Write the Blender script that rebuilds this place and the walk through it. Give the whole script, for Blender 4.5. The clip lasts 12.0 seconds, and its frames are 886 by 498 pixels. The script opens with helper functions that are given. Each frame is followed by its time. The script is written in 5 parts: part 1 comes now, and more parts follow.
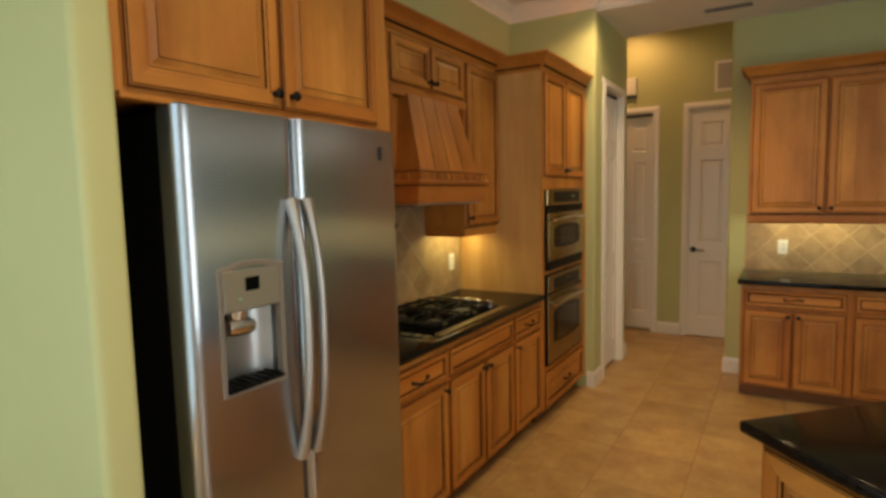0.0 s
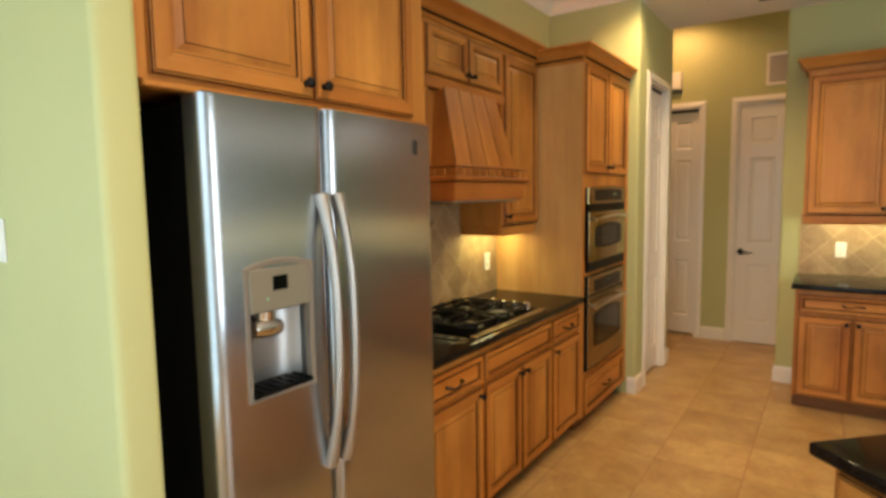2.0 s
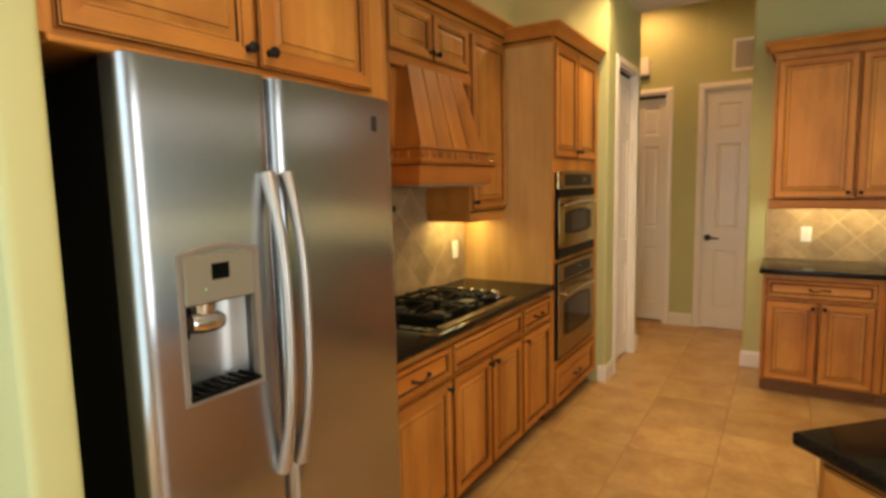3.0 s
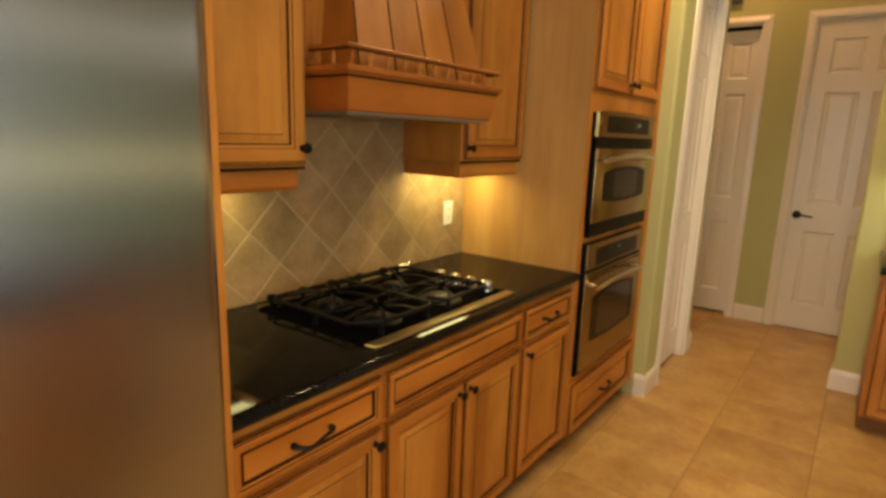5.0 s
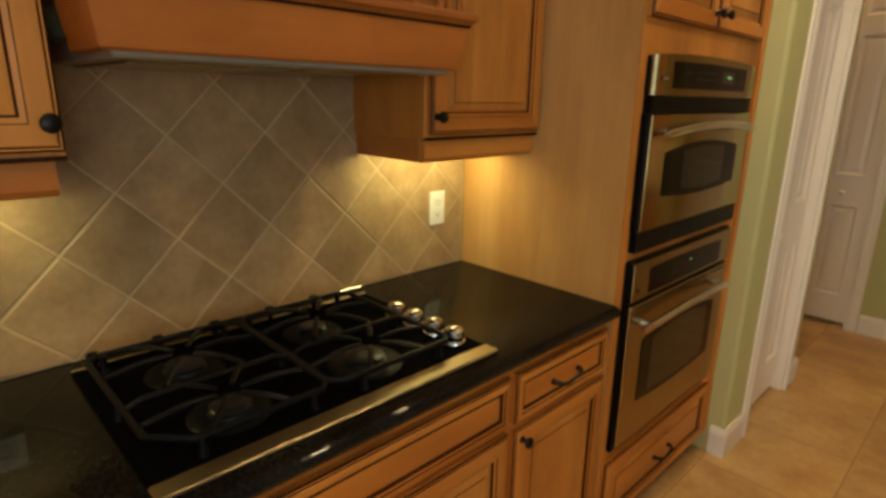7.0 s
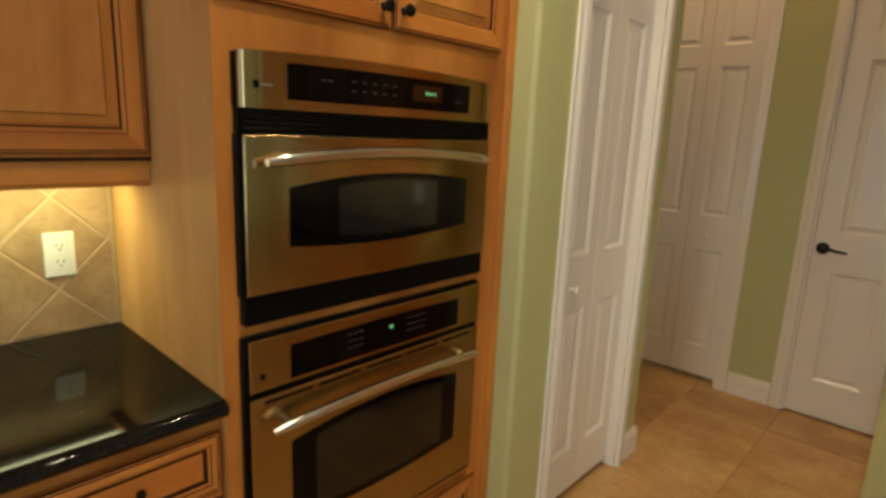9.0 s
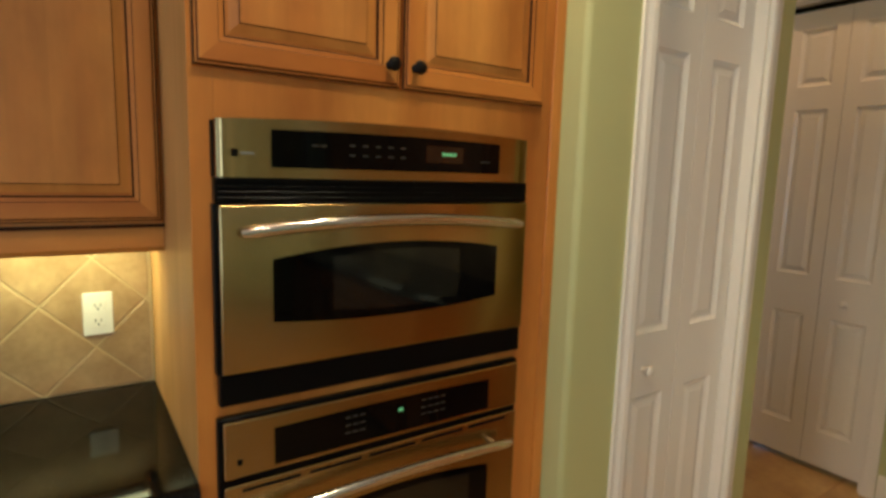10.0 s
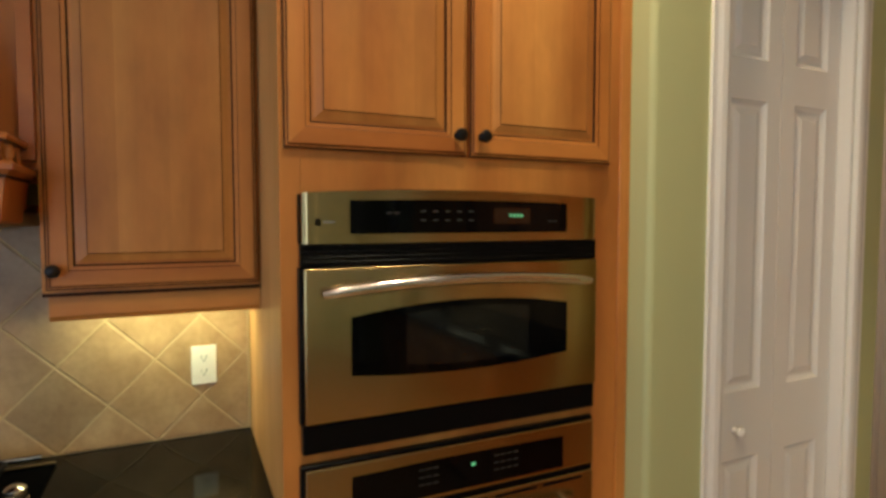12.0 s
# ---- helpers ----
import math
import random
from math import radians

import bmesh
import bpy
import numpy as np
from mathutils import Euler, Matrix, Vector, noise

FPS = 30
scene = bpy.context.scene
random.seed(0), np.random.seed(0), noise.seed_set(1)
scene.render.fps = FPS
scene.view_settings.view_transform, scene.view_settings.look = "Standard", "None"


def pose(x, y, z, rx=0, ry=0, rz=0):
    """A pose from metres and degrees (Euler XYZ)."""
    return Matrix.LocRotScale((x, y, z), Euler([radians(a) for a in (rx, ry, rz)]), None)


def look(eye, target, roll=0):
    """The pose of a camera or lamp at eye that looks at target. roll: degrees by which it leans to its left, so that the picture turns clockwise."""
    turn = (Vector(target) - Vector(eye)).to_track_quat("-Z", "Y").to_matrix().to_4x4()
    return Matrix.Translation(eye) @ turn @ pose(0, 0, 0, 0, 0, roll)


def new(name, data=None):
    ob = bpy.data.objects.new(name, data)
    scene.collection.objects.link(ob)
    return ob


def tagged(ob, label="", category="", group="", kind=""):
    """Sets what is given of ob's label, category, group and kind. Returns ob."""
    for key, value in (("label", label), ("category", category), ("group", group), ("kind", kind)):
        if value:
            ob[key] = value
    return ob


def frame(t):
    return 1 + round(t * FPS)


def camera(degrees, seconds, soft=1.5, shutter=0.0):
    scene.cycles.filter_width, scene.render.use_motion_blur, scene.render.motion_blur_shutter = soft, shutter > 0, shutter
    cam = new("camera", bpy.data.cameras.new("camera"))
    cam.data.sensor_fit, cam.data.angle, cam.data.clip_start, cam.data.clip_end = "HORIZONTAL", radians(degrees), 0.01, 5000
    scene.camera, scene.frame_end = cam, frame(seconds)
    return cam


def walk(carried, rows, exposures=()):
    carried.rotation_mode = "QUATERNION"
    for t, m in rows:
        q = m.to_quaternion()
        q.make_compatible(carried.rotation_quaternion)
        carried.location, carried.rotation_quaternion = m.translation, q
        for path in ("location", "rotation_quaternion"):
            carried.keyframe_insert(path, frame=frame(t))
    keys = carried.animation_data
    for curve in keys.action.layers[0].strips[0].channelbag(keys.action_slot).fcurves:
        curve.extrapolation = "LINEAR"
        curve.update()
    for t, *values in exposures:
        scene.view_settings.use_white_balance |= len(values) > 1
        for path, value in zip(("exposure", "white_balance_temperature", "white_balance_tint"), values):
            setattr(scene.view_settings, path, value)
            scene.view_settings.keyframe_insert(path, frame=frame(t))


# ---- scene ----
cam = camera(76.7, 12.0, soft=3.3)
PATH = [
    (0, (2.006, -3.518, 1.59), (0.972, -1.817, 1.401), -1.2),
    (0.5, (1.952, -3.489, 1.593), (0.962, -1.757, 1.46), -1.0),
    (1, (1.971, -3.464, 1.609), (0.894, -1.78, 1.537), -0.5),
    (1.5, (1.971, -3.445, 1.596), (0.836, -1.804, 1.448), -0.3),
    (2, (1.938, -3.434, 1.581), (0.804, -1.798, 1.39), -0.9),
    (2.5, (1.883, -3.42, 1.561), (0.827, -1.737, 1.328), -2.0),
    (3, (1.882, -3.313, 1.547), (0.839, -1.621, 1.322), -1.2),
    (3.2, (1.901, -3.237, 1.547), (0.831, -1.564, 1.311), -0.4),
    (4.8, (1.658, -2.427, 1.48), (0.59, -0.778, 1.106), 1.4),
    (5, (1.62, -2.298, 1.497), (0.443, -0.731, 1.097), 1.9),
    (5.5, (1.492, -2.054, 1.479), (0.246, -0.559, 1.018), 1.0),
    (6, (1.338, -1.877, 1.461), (0.103, -0.382, 0.973), 0.3),
    (6.5, (1.316, -1.675, 1.463), (-0.081, -0.32, 1.003), 0.8),
    (7, (1.391, -1.442, 1.495), (0.01, -0.093, 0.972), 1.0),
    (7.5, (1.475, -1.151, 1.494), (0.43, 0.495, 1.051), 0.6),
    (7.7, (1.481, -1.055, 1.502), (0.507, 0.631, 1.044), 0.8),
    (9.3, (1.718, -0.38, 1.48), (0.316, 0.998, 1.109), 2.3),
    (9.5, (1.716, -0.313, 1.495), (0.279, 1.043, 1.186), 2.2),
    (10, (1.747, -0.189, 1.529), (0.106, 0.922, 1.26), 1.7),
    (10.5, (1.81, -0.151, 1.527), (0.075, 0.81, 1.269), 1.4),
    (11, (1.828, -0.145, 1.536), (0.087, 0.817, 1.326), 1.0),
    (11.5, (1.829, -0.16, 1.544), (0.05, 0.738, 1.378), -0.4),
    (12, (1.822, -0.177, 1.558), (0.009, 0.661, 1.457), -0.0),
]
EXPOSURES = [(0.0, -0.52, 7200, 15), (0.5, -0.42, 7400, 17), (1.0, -0.13, 7200, 16), (2.0, 0.06, 6900, 15), (3.0, 0.01, 7600, 19), (5.0, -0.03, 7800, 15), (6.0, -0.31, 7300, 16),
             (7.0, -0.35, 6900, 14), (7.5, -0.20, 6600, 9), (9.5, -0.15, 5950, 9), (12.0, -0.21, 5750, 13)]
walk(cam, [(t, look(eye, target, roll)) for t, eye, target, roll in PATH], EXPOSURES)

# ---- world, sun, large lights ----
H = 3.12           # kitchen ceiling
HALL_H = 3.45      # corridor ceiling
world = bpy.data.worlds.new("sky")
scene.world = world
world.use_nodes = True
wn = world.node_tree
sky = wn.nodes.new("ShaderNodeTexSky")
sky.sky_type, sky.sun_disc = "NISHITA", False
sky.sun_elevation, sky.sun_rotation = radians(55), radians(243.4)
wn.links.new(sky.outputs[0], wn.nodes["Background"].inputs[0])
wn.nodes["Background"].inputs[1].default_value = 0.15
sun = new("sun", bpy.data.lights.new("sun", "SUN"))
sun.data.energy, sun.data.angle, sun.data.color = 5.0, radians(0.5), (1.0, 0.94, 0.85)
sun.matrix_world = look((-6, -3, 9.5), (0, 0, 0))


def area_lamp(name, eye, target, sx, sy, watts, color):
    ob = new(name, bpy.data.lights.new(name, "AREA"))
    ob.data.shape, ob.data.size, ob.data.size_y, ob.data.energy, ob.data.color = "RECTANGLE", sx, sy, watts, color
    ob.matrix_world = look(eye, target)
    return ob


WARM, DAY = (1.0, 0.77, 0.44), (0.80, 0.95, 1.0)
# skylight in the opening of the sliding door behind the walk
area_lamp("slider_daylight", (0.5, -5.13, 1.3), (0.5, 0, 1.3), 4.0, 2.3, 70, (0.56, 0.82, 1.0))
# Fill added from an unseen side opening to brighten the base cabinet fronts.
area_lamp("side_fill_daylight", (5.37, -3.3, 1.35), (0, -3.3, 1.35), 2.3, 2.2, 98, (0.70, 0.87, 1.0))
# Terrace and nook strips, added so the refrigerator steel mirrors two bright bands.
area_lamp("terrace_upper_band", (5.37, 0.0, 2.30), (0, 0.0, 2.30), 3.0, 0.42, 1.3, (1.0, 0.94, 0.88))
area_lamp("nook_upper_band", (4.62, 1.82, 2.30), (4.62, 0, 2.30), 1.3, 0.42, 1.15, (1.0, 0.94, 0.88))
area_lamp("nook_lower_band", (4.62, 1.82, 1.14), (4.62, 0, 1.14), 1.3, 0.36, 0.8, (1.0, 0.92, 0.50))
area_lamp("terrace_lower_band", (5.37, 0.0, 1.14), (0, 0.0, 1.14), 3.0, 0.36, 1.8, (1.0, 0.92, 0.50))
UNDER = (1.0, 1.0, 0.46)
area_lamp("under_cabinet_lamp", (0.135, -0.23, 1.362), (0.06, -0.23, 1.1), 0.40, 0.09, 1.9, UNDER)
area_lamp("under_cabinet_lamp", (0.135, -1.48, 1.362), (0.06, -1.48, 1.1), 0.40, 0.09, 1.6, UNDER)
area_lamp("under_cabinet_lamp", (2.25, 1.65, 1.362), (2.25, 1.80, 0.95), 0.8, 0.05, 3.4, (1.0, 0.96, 0.55))
area_lamp("under_cabinet_lamp", (3.3, 1.65, 1.362), (3.3, 1.80, 0.95), 0.8, 0.05, 3.4, (1.0, 0.96, 0.55))
# Only the first is seen; the other three are added to brighten the cabinets.
CANS_AND_FILLS = [(0.9, 0.62, 105), (1.7, 0.1, 98), (2.0, -2.45, 170), (0.6, -4.2, 10)]
for cx, cy, watts in CANS_AND_FILLS:
    spot = new("can_and_fill_lamp", bpy.data.lights.new("can_and_fill_lamp", "SPOT"))
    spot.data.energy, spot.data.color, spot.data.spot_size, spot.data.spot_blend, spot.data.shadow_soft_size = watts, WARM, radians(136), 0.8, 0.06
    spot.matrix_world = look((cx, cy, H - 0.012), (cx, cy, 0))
# Unseen corridor lamps: the glowing wall implies the first, the second is added.
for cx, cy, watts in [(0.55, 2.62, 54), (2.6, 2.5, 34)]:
    spot = new("can_and_fill_lamp", bpy.data.lights.new("can_and_fill_lamp", "SPOT"))
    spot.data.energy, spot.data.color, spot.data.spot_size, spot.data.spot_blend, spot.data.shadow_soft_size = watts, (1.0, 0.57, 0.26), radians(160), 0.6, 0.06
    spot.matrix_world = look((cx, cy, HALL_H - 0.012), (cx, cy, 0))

# ---- materials ----


def lin(r, g, b):
    return tuple(((c / 255) / 12.92 if c <= 10 else ((c / 255 + 0.055) / 1.055) ** 2.4) for c in (r, g, b)) + (1.0,)


class Mat:
    """A node material with a principled shader and short ways to add noise to it."""

    def __init__(self, name, rough=0.5, metal=0.0):
        self.m = bpy.data.materials.new(name)
        self.m.use_nodes = True
        self.n, self.l = self.m.node_tree.nodes, self.m.node_tree.links
        self.p = self.n["Principled BSDF"]
        self.p.inputs["Roughness"].default_value = rough
        self.p.inputs["Metallic"].default_value = metal
        self.tc = self.n.new("ShaderNodeTexCoord").outputs["Object"]

    def noise(self, scale, detail=3.0, stretch=(1, 1, 1), rough=0.5, offset=True):
        mp = self.n.new("ShaderNodeMapping")
        mp.inputs["Scale"].default_value = stretch
        self.l.new(self.tc, mp.inputs["Vector"])
        if offset:
            info = self.n.new("ShaderNodeObjectInfo")
            mul = self.n.new("ShaderNodeMath")
            mul.operation = "MULTIPLY"
            mul.inputs[1].default_value = 37.0
            self.l.new(info.outputs["Random"], mul.inputs[0])
            self.l.new(mul.outputs[0], mp.inputs["Location"])
        tx = self.n.new("ShaderNodeTexNoise")
        tx.inputs["Scale"].default_value, tx.inputs["Detail"].default_value, tx.inputs["Roughness"].default_value = scale, detail, rough
        self.l.new(mp.outputs[0], tx.inputs["Vector"])
        return tx.outputs["Fac"]

    def ramp(self, fac, stops):
        r = self.n.new("ShaderNodeValToRGB")
        e = r.color_ramp.elements
        while len(e) < len(stops):
            e.new(0.5)
        for k, (pos, col) in zip(e, stops):
            k.position, k.color = pos, col
        self.l.new(fac, r.inputs[0])
        return r.outputs[0]

    def mix(self, a, b, fac=0.5, mode="MULTIPLY"):
        x = self.n.new("ShaderNodeMix")
        x.data_type, x.blend_type = "RGBA", mode
        for sock, v in ((x.inputs[0], fac), (x.inputs[6], a), (x.inputs[7], b)):
            if hasattr(v, "is_linked"):
                self.l.new(v, sock)
            else:
                sock.default_value = v
        return x.outputs[2]

    def color(self, c):
        if hasattr(c, "is_linked"):
            self.l.new(c, self.p.inputs["Base Color"])
        else:
            self.p.inputs["Base Color"].default_value = c
        return self

    def rough(self, fac, lo, hi):
        mr = self.n.new("ShaderNodeMapRange")
        mr.inputs[3].default_value, mr.inputs[4].default_value = lo, hi
        self.l.new(fac, mr.inputs[0])
        self.l.new(mr.outputs[0], self.p.inputs["Roughness"])
        return self

    def bump(self, fac, strength=0.2, dist=0.002):
        b = self.n.new("ShaderNodeBump")
        b.inputs["Strength"].default_value, b.inputs["Distance"].default_value = strength, dist
        self.l.new(fac, b.inputs["Height"])
        self.l.new(b.outputs[0], self.p.inputs["Normal"])
        return self

    def staves(self, per_metre=9.0):
        """A tone of its own for each upright stave of a glued panel."""
        def node(op, a, b):
            k = self.n.new("ShaderNodeMath")
            k.operation = op
            for sock, v in zip(k.inputs, (a, b)):
                if hasattr(v, "is_linked"):
                    self.l.new(v, sock)
                elif v is not None:
                    sock.default_value = v
            return k.outputs[0]
        xyz = self.n.new("ShaderNodeSeparateXYZ")
        self.l.new(self.tc, xyz.inputs[0])
        info = self.n.new("ShaderNodeObjectInfo")
        run = node("MULTIPLY", node("ADD", xyz.outputs[0], xyz.outputs[1]), per_metre)
        step = node("FLOOR", node("ADD", run, node("MULTIPLY", info.outputs["Random"], 53.0)), None)
        w = self.n.new("ShaderNodeTexWhiteNoise")
        w.noise_dimensions = "1D"
        self.l.new(step, w.inputs["W"])
        return self.ramp(w.outputs["Value"], [(0.0, (0.86, 0.80, 0.74, 1)), (0.6, (1.0, 1.0, 1.0, 1)), (1.0, (1.07, 1.07, 1.06, 1))])

    def random_tone(self, lo, hi):
        info = self.n.new("ShaderNodeObjectInfo")
        return self.ramp(info.outputs["Random"], [(0.0, (lo, lo, lo, 1)), (1.0, (hi, hi, hi, 1))])


def wood(name, axis, light=(215, 146, 67), deep=(180, 106, 39), figure=1.0, staves=False):
    m = Mat(name, 0.42)
    st = [13, 13, 13]
    st[axis] = 0.8
    st2 = [6, 6, 6]
    st2[axis] = 0.35
    st3 = [3.2, 3.2, 3.2]
    st3[axis] = 1.6
    c1, c2 = lin(*light), lin(*deep)
    board = m.ramp(m.noise(1.0, 2, st2, 0.4), [(0.30, c2), (0.70, c1)])
    grain = m.ramp(m.noise(2.6, 6, st, 0.65), [(0.3, (0.90, 0.87, 0.83, 1)), (0.7, (1.04, 1.03, 1.02, 1))])
    lo = 1 - 0.34 * figure
    blotch = m.ramp(m.noise(1.1, 5, st3, 0.62), [(0.30, (lo, lo * 0.92, lo * 0.84, 1)), (0.62, (1.03, 1.02, 1.0, 1))])
    c = m.mix(m.mix(board, grain, 0.9), blotch, 0.9)
    c = m.mix(c, m.random_tone(0.9, 1.06), 1.0)
    if staves:
        c = m.mix(c, m.staves(), 1.0)
    m.color(c).rough(m.noise(3, 3, st2), 0.36, 0.5).bump(m.noise(3, 3, st), 0.05, 0.001)
    m.p.inputs["Specular IOR Level"].default_value = 0.4
    return m.m


def painted(name, c, rough=0.5, tone=0.06, bump=0.08, scale=220):
    m = Mat(name, rough)
    big = m.ramp(m.noise(1.4, 3), [(0.3, (1 - tone, 1 - tone, 1 - tone, 1)), (0.7, (1 + tone / 2, 1 + tone / 2, 1 + tone / 2, 1))])
    m.color(m.mix(lin(*c), big, 1.0))
    m.bump(m.noise(scale, 2), bump, 0.001).rough(m.noise(6, 3), rough - 0.01, rough + 0.01)
    return m.m


WOOD_Z, WOOD_Y, WOOD_X = wood("maple_upright", 2), wood("maple_along", 1), wood("maple_across", 0)
GLAZE = wood("dark_glaze", 2, (70, 36, 16), (48, 24, 10))
GLAZE.node_tree.nodes["Principled BSDF"].inputs["Specular IOR Level"].default_value = 0.1
HOOD_Z = wood("red_brown_maple_upright", 2, (206, 134, 58), (172, 102, 42))
HOOD_Y = wood("red_brown_maple_along", 1, (196, 121, 52), (160, 90, 38))
WOOD_FIELD = wood("maple_panel_field", 2, (218, 153, 74), (185, 115, 47), 1.2, True)
LEGEND = painted("dim_key_legend", (40, 40, 37), 0.5, 0.05, 0.0)
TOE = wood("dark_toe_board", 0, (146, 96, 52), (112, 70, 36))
# Paler maple, used only on the oven cabinet's open side panel.
WOOD_PALE = wood("pale_maple_side", 2, (229, 180, 113), (210, 157, 90), 0.4)
GREEN = painted("sage_green_paint", (189, 188, 131), 0.55, 0.05, 0.12, 160)
WHITE = painted("white_gloss_paint", (237, 229, 215), 0.22, 0.02, 0.0)
CREAM = painted("off_white_walls_shaded_slats", (188, 179, 168), 0.6, 0.05, 0.12, 160)
CEIL = painted("ceiling_white", (226, 220, 208), 0.8, 0.03, 0.15, 120)
PLASTIC = painted("white_plastic", (236, 232, 220), 0.35, 0.02, 0.0)
BLACKP = painted("black_plastic", (8, 8, 8), 0.35, 0.1, 0.02)
BLACKSIDE = painted("black_textured_steel", (9, 9, 10), 0.6, 0.1, 0.1)
for dull in (BLACKP, BLACKSIDE):
    dull.node_tree.nodes["Principled BSDF"].inputs["Specular IOR Level"].default_value = 0.1
IRON = painted("oil_rubbed_bronze", (26, 22, 20), 0.4, 0.2, 0.1)
IRON.node_tree.nodes["Principled BSDF"].inputs["Metallic"].default_value = 0.6
GRATE = painted("cast_iron_enamel", (12, 12, 13), 0.42, 0.15, 0.1)
GRATE.node_tree.nodes["Principled BSDF"].inputs["Specular IOR Level"].default_value = 0.22
CAP = painted("satin_burner_enamel", (24, 24, 27), 0.3, 0.1, 0.03)
TRAY = painted("black_enamel_tray", (7, 7, 8), 0.5, 0.15, 0.05)
TRAY.node_tree.nodes["Principled BSDF"].inputs["Specular IOR Level"].default_value = 0.05
TRAY.node_tree.nodes["Principled BSDF"].inputs["IOR"].default_value = 1.1
GRATE.node_tree.nodes["Principled BSDF"].inputs["IOR"].default_value = 1.35
SLOT = painted("dark_slot", (40, 32, 22), 0.6, 0.05, 0.0)
LINER = painted("pale_enamel", (142, 134, 116), 0.4, 0.05, 0.02)
FASCIA_GREY = painted("grey_trim", (120, 118, 110), 0.5, 0.05, 0.02)


def steel(name, c, stretch, rough=0.3, aniso=0.6, lo=0.24, hi=0.36, turn=0.0):
    m = Mat(name, rough, 1.0)
    fine = m.noise(1.0, 4, stretch, 0.6)
    tone = m.ramp(fine, [(0.3, (0.975, 0.975, 0.975, 1)), (0.7, (1.01, 1.01, 1.01, 1))])
    m.color(m.mix(lin(*c), tone, 1.0)).rough(m.noise(1.0, 3, stretch), lo, hi)
    m.p.inputs["Anisotropic"].default_value = aniso
    if aniso:
        tan = m.n.new("ShaderNodeTangent")
        tan.direction_type, tan.axis = "RADIAL", "Z"
        m.l.new(tan.outputs[0], m.p.inputs["Tangent"])
        m.p.inputs["Anisotropic Rotation"].default_value = turn
    return m.m


STEEL = steel("brushed_stainless", (179, 179, 179), (0.8, 1.0, 40), 0.22, 0.8, 0.205, 0.235)
SATIN = steel("satin_steel", (186, 180, 172), (30, 30, 30), 0.44, 0.0, 0.41, 0.48)
SILVER = painted("silver_plastic", (126, 118, 100), 0.45, 0.03, 0.0)
# Neutral steel tinted gold: the warm lamp reflection is put into its colour.
STEEL_H = steel("warm_lit_stainless_across", (164, 140, 96), (2, 2, 120), 0.22, 0.8, 0.20, 0.24, 0.25)
BEZEL = painted("taupe_grey_plastic", (124, 112, 98), 0.42, 0.03, 0.0)
CHROME = steel("polished_steel", (214, 210, 204), (40, 40, 40), 0.14, 0.0, 0.1, 0.2)
TRIMSTEEL = steel("warm_satin_trim", (158, 140, 104), (60, 60, 60), 0.38, 0.0, 0.34, 0.42)
GREYPANEL = steel("grey_control_panel", (180, 178, 174), (60, 60, 60), 0.4, 0.0, 0.34, 0.45)


def glass_black():
    m = Mat("black_oven_glass", 0.06)
    m.color(m.ramp(m.noise(5, 2), [(0.3, (0.001, 0.001, 0.001, 1)), (0.7, (0.002, 0.002, 0.002, 1))]))
    m.p.inputs["IOR"].default_value = 1.24
    return m.m


GLASS = glass_black()
INNER = Mat("oven_window_mesh", 0.08).color((0.005, 0.0055, 0.005, 1)).m


def granite():
    m = Mat("black_granite", 0.09)
    sp = m.ramp(m.noise(120, 3, (1, 1, 1), 0.7), [(0.44, (0.006, 0.0057, 0.005, 1)), (0.60, (0.013, 0.0115, 0.0095, 1)), (0.74, (0.028, 0.024, 0.019, 1))])
    cl = m.ramp(m.noise(7, 4), [(0.3, (0.5, 0.5, 0.5, 1)), (0.7, (1.3, 1.2, 1.1, 1))])
    m.color(m.mix(sp, cl, 1.0)).rough(m.noise(9, 3), 0.05, 0.08)
    m.p.inputs["IOR"].default_value = 1.24
    return m.m


GRANITE = granite()


def tile_mat(name, light, deep, rough, lo, hi, scale):
    m = Mat(name, rough)
    c = m.ramp(m.noise(scale, 5, (1, 1, 1), 0.6), [(0.28, lin(*deep)), (0.72, lin(*light))])
    spot = m.ramp(m.noise(scale * 7, 4), [(0.3, (0.86, 0.84, 0.8, 1)), (0.6, (1, 1, 1, 1))])
    c = m.mix(m.mix(c, spot, 0.8), m.random_tone(lo, hi), 1.0)
    m.color(c).rough(m.noise(scale * 2, 3), rough - 0.08, rough + 0.1).bump(m.noise(scale * 5, 4), 0.12, 0.002)
    return m.m


FLOORTILE = tile_mat("beige_floor_tile", (204, 168, 111), (163, 121, 69), 0.34, 0.88, 1.05, 4.5)
FLOORGROUT = painted("floor_grout", (150, 112, 74), 0.8, 0.1, 0.2)
WALLTILE = tile_mat("taupe_wall_tile", (190, 158, 114), (154, 120, 81), 0.42, 0.82, 1.08, 9.0)
WALLGROUT = painted("wall_grout", (194, 167, 123), 0.8, 0.06, 0.2)


def glow(name, c, power):
    m = Mat(name, 0.4)
    m.p.inputs["Emission Color"].default_value = c
    m.p.inputs["Emission Strength"].default_value = power
    return m.color(c).m


BULB = glow("lit_bulb", (1.0, 0.84, 0.6, 1), 14.0)
STRIP = glow("lit_strip", (1.0, 0.76, 0.42, 1), 1.5)
LED = glow("green_digits", (0.2, 0.75, 0.35, 1), 0.14)
LEDRED = glow("amber_segment", (0.28, 0.09, 0.02, 1), 0.25)


def clear_glass():
    m = Mat("window_glass", 0.02)
    m.p.inputs["Transmission Weight"].default_value = 1.0
    m.p.inputs["IOR"].default_value = 1.05
    return m.color((0.95, 0.98, 0.97, 1)).m


PANE = clear_glass()

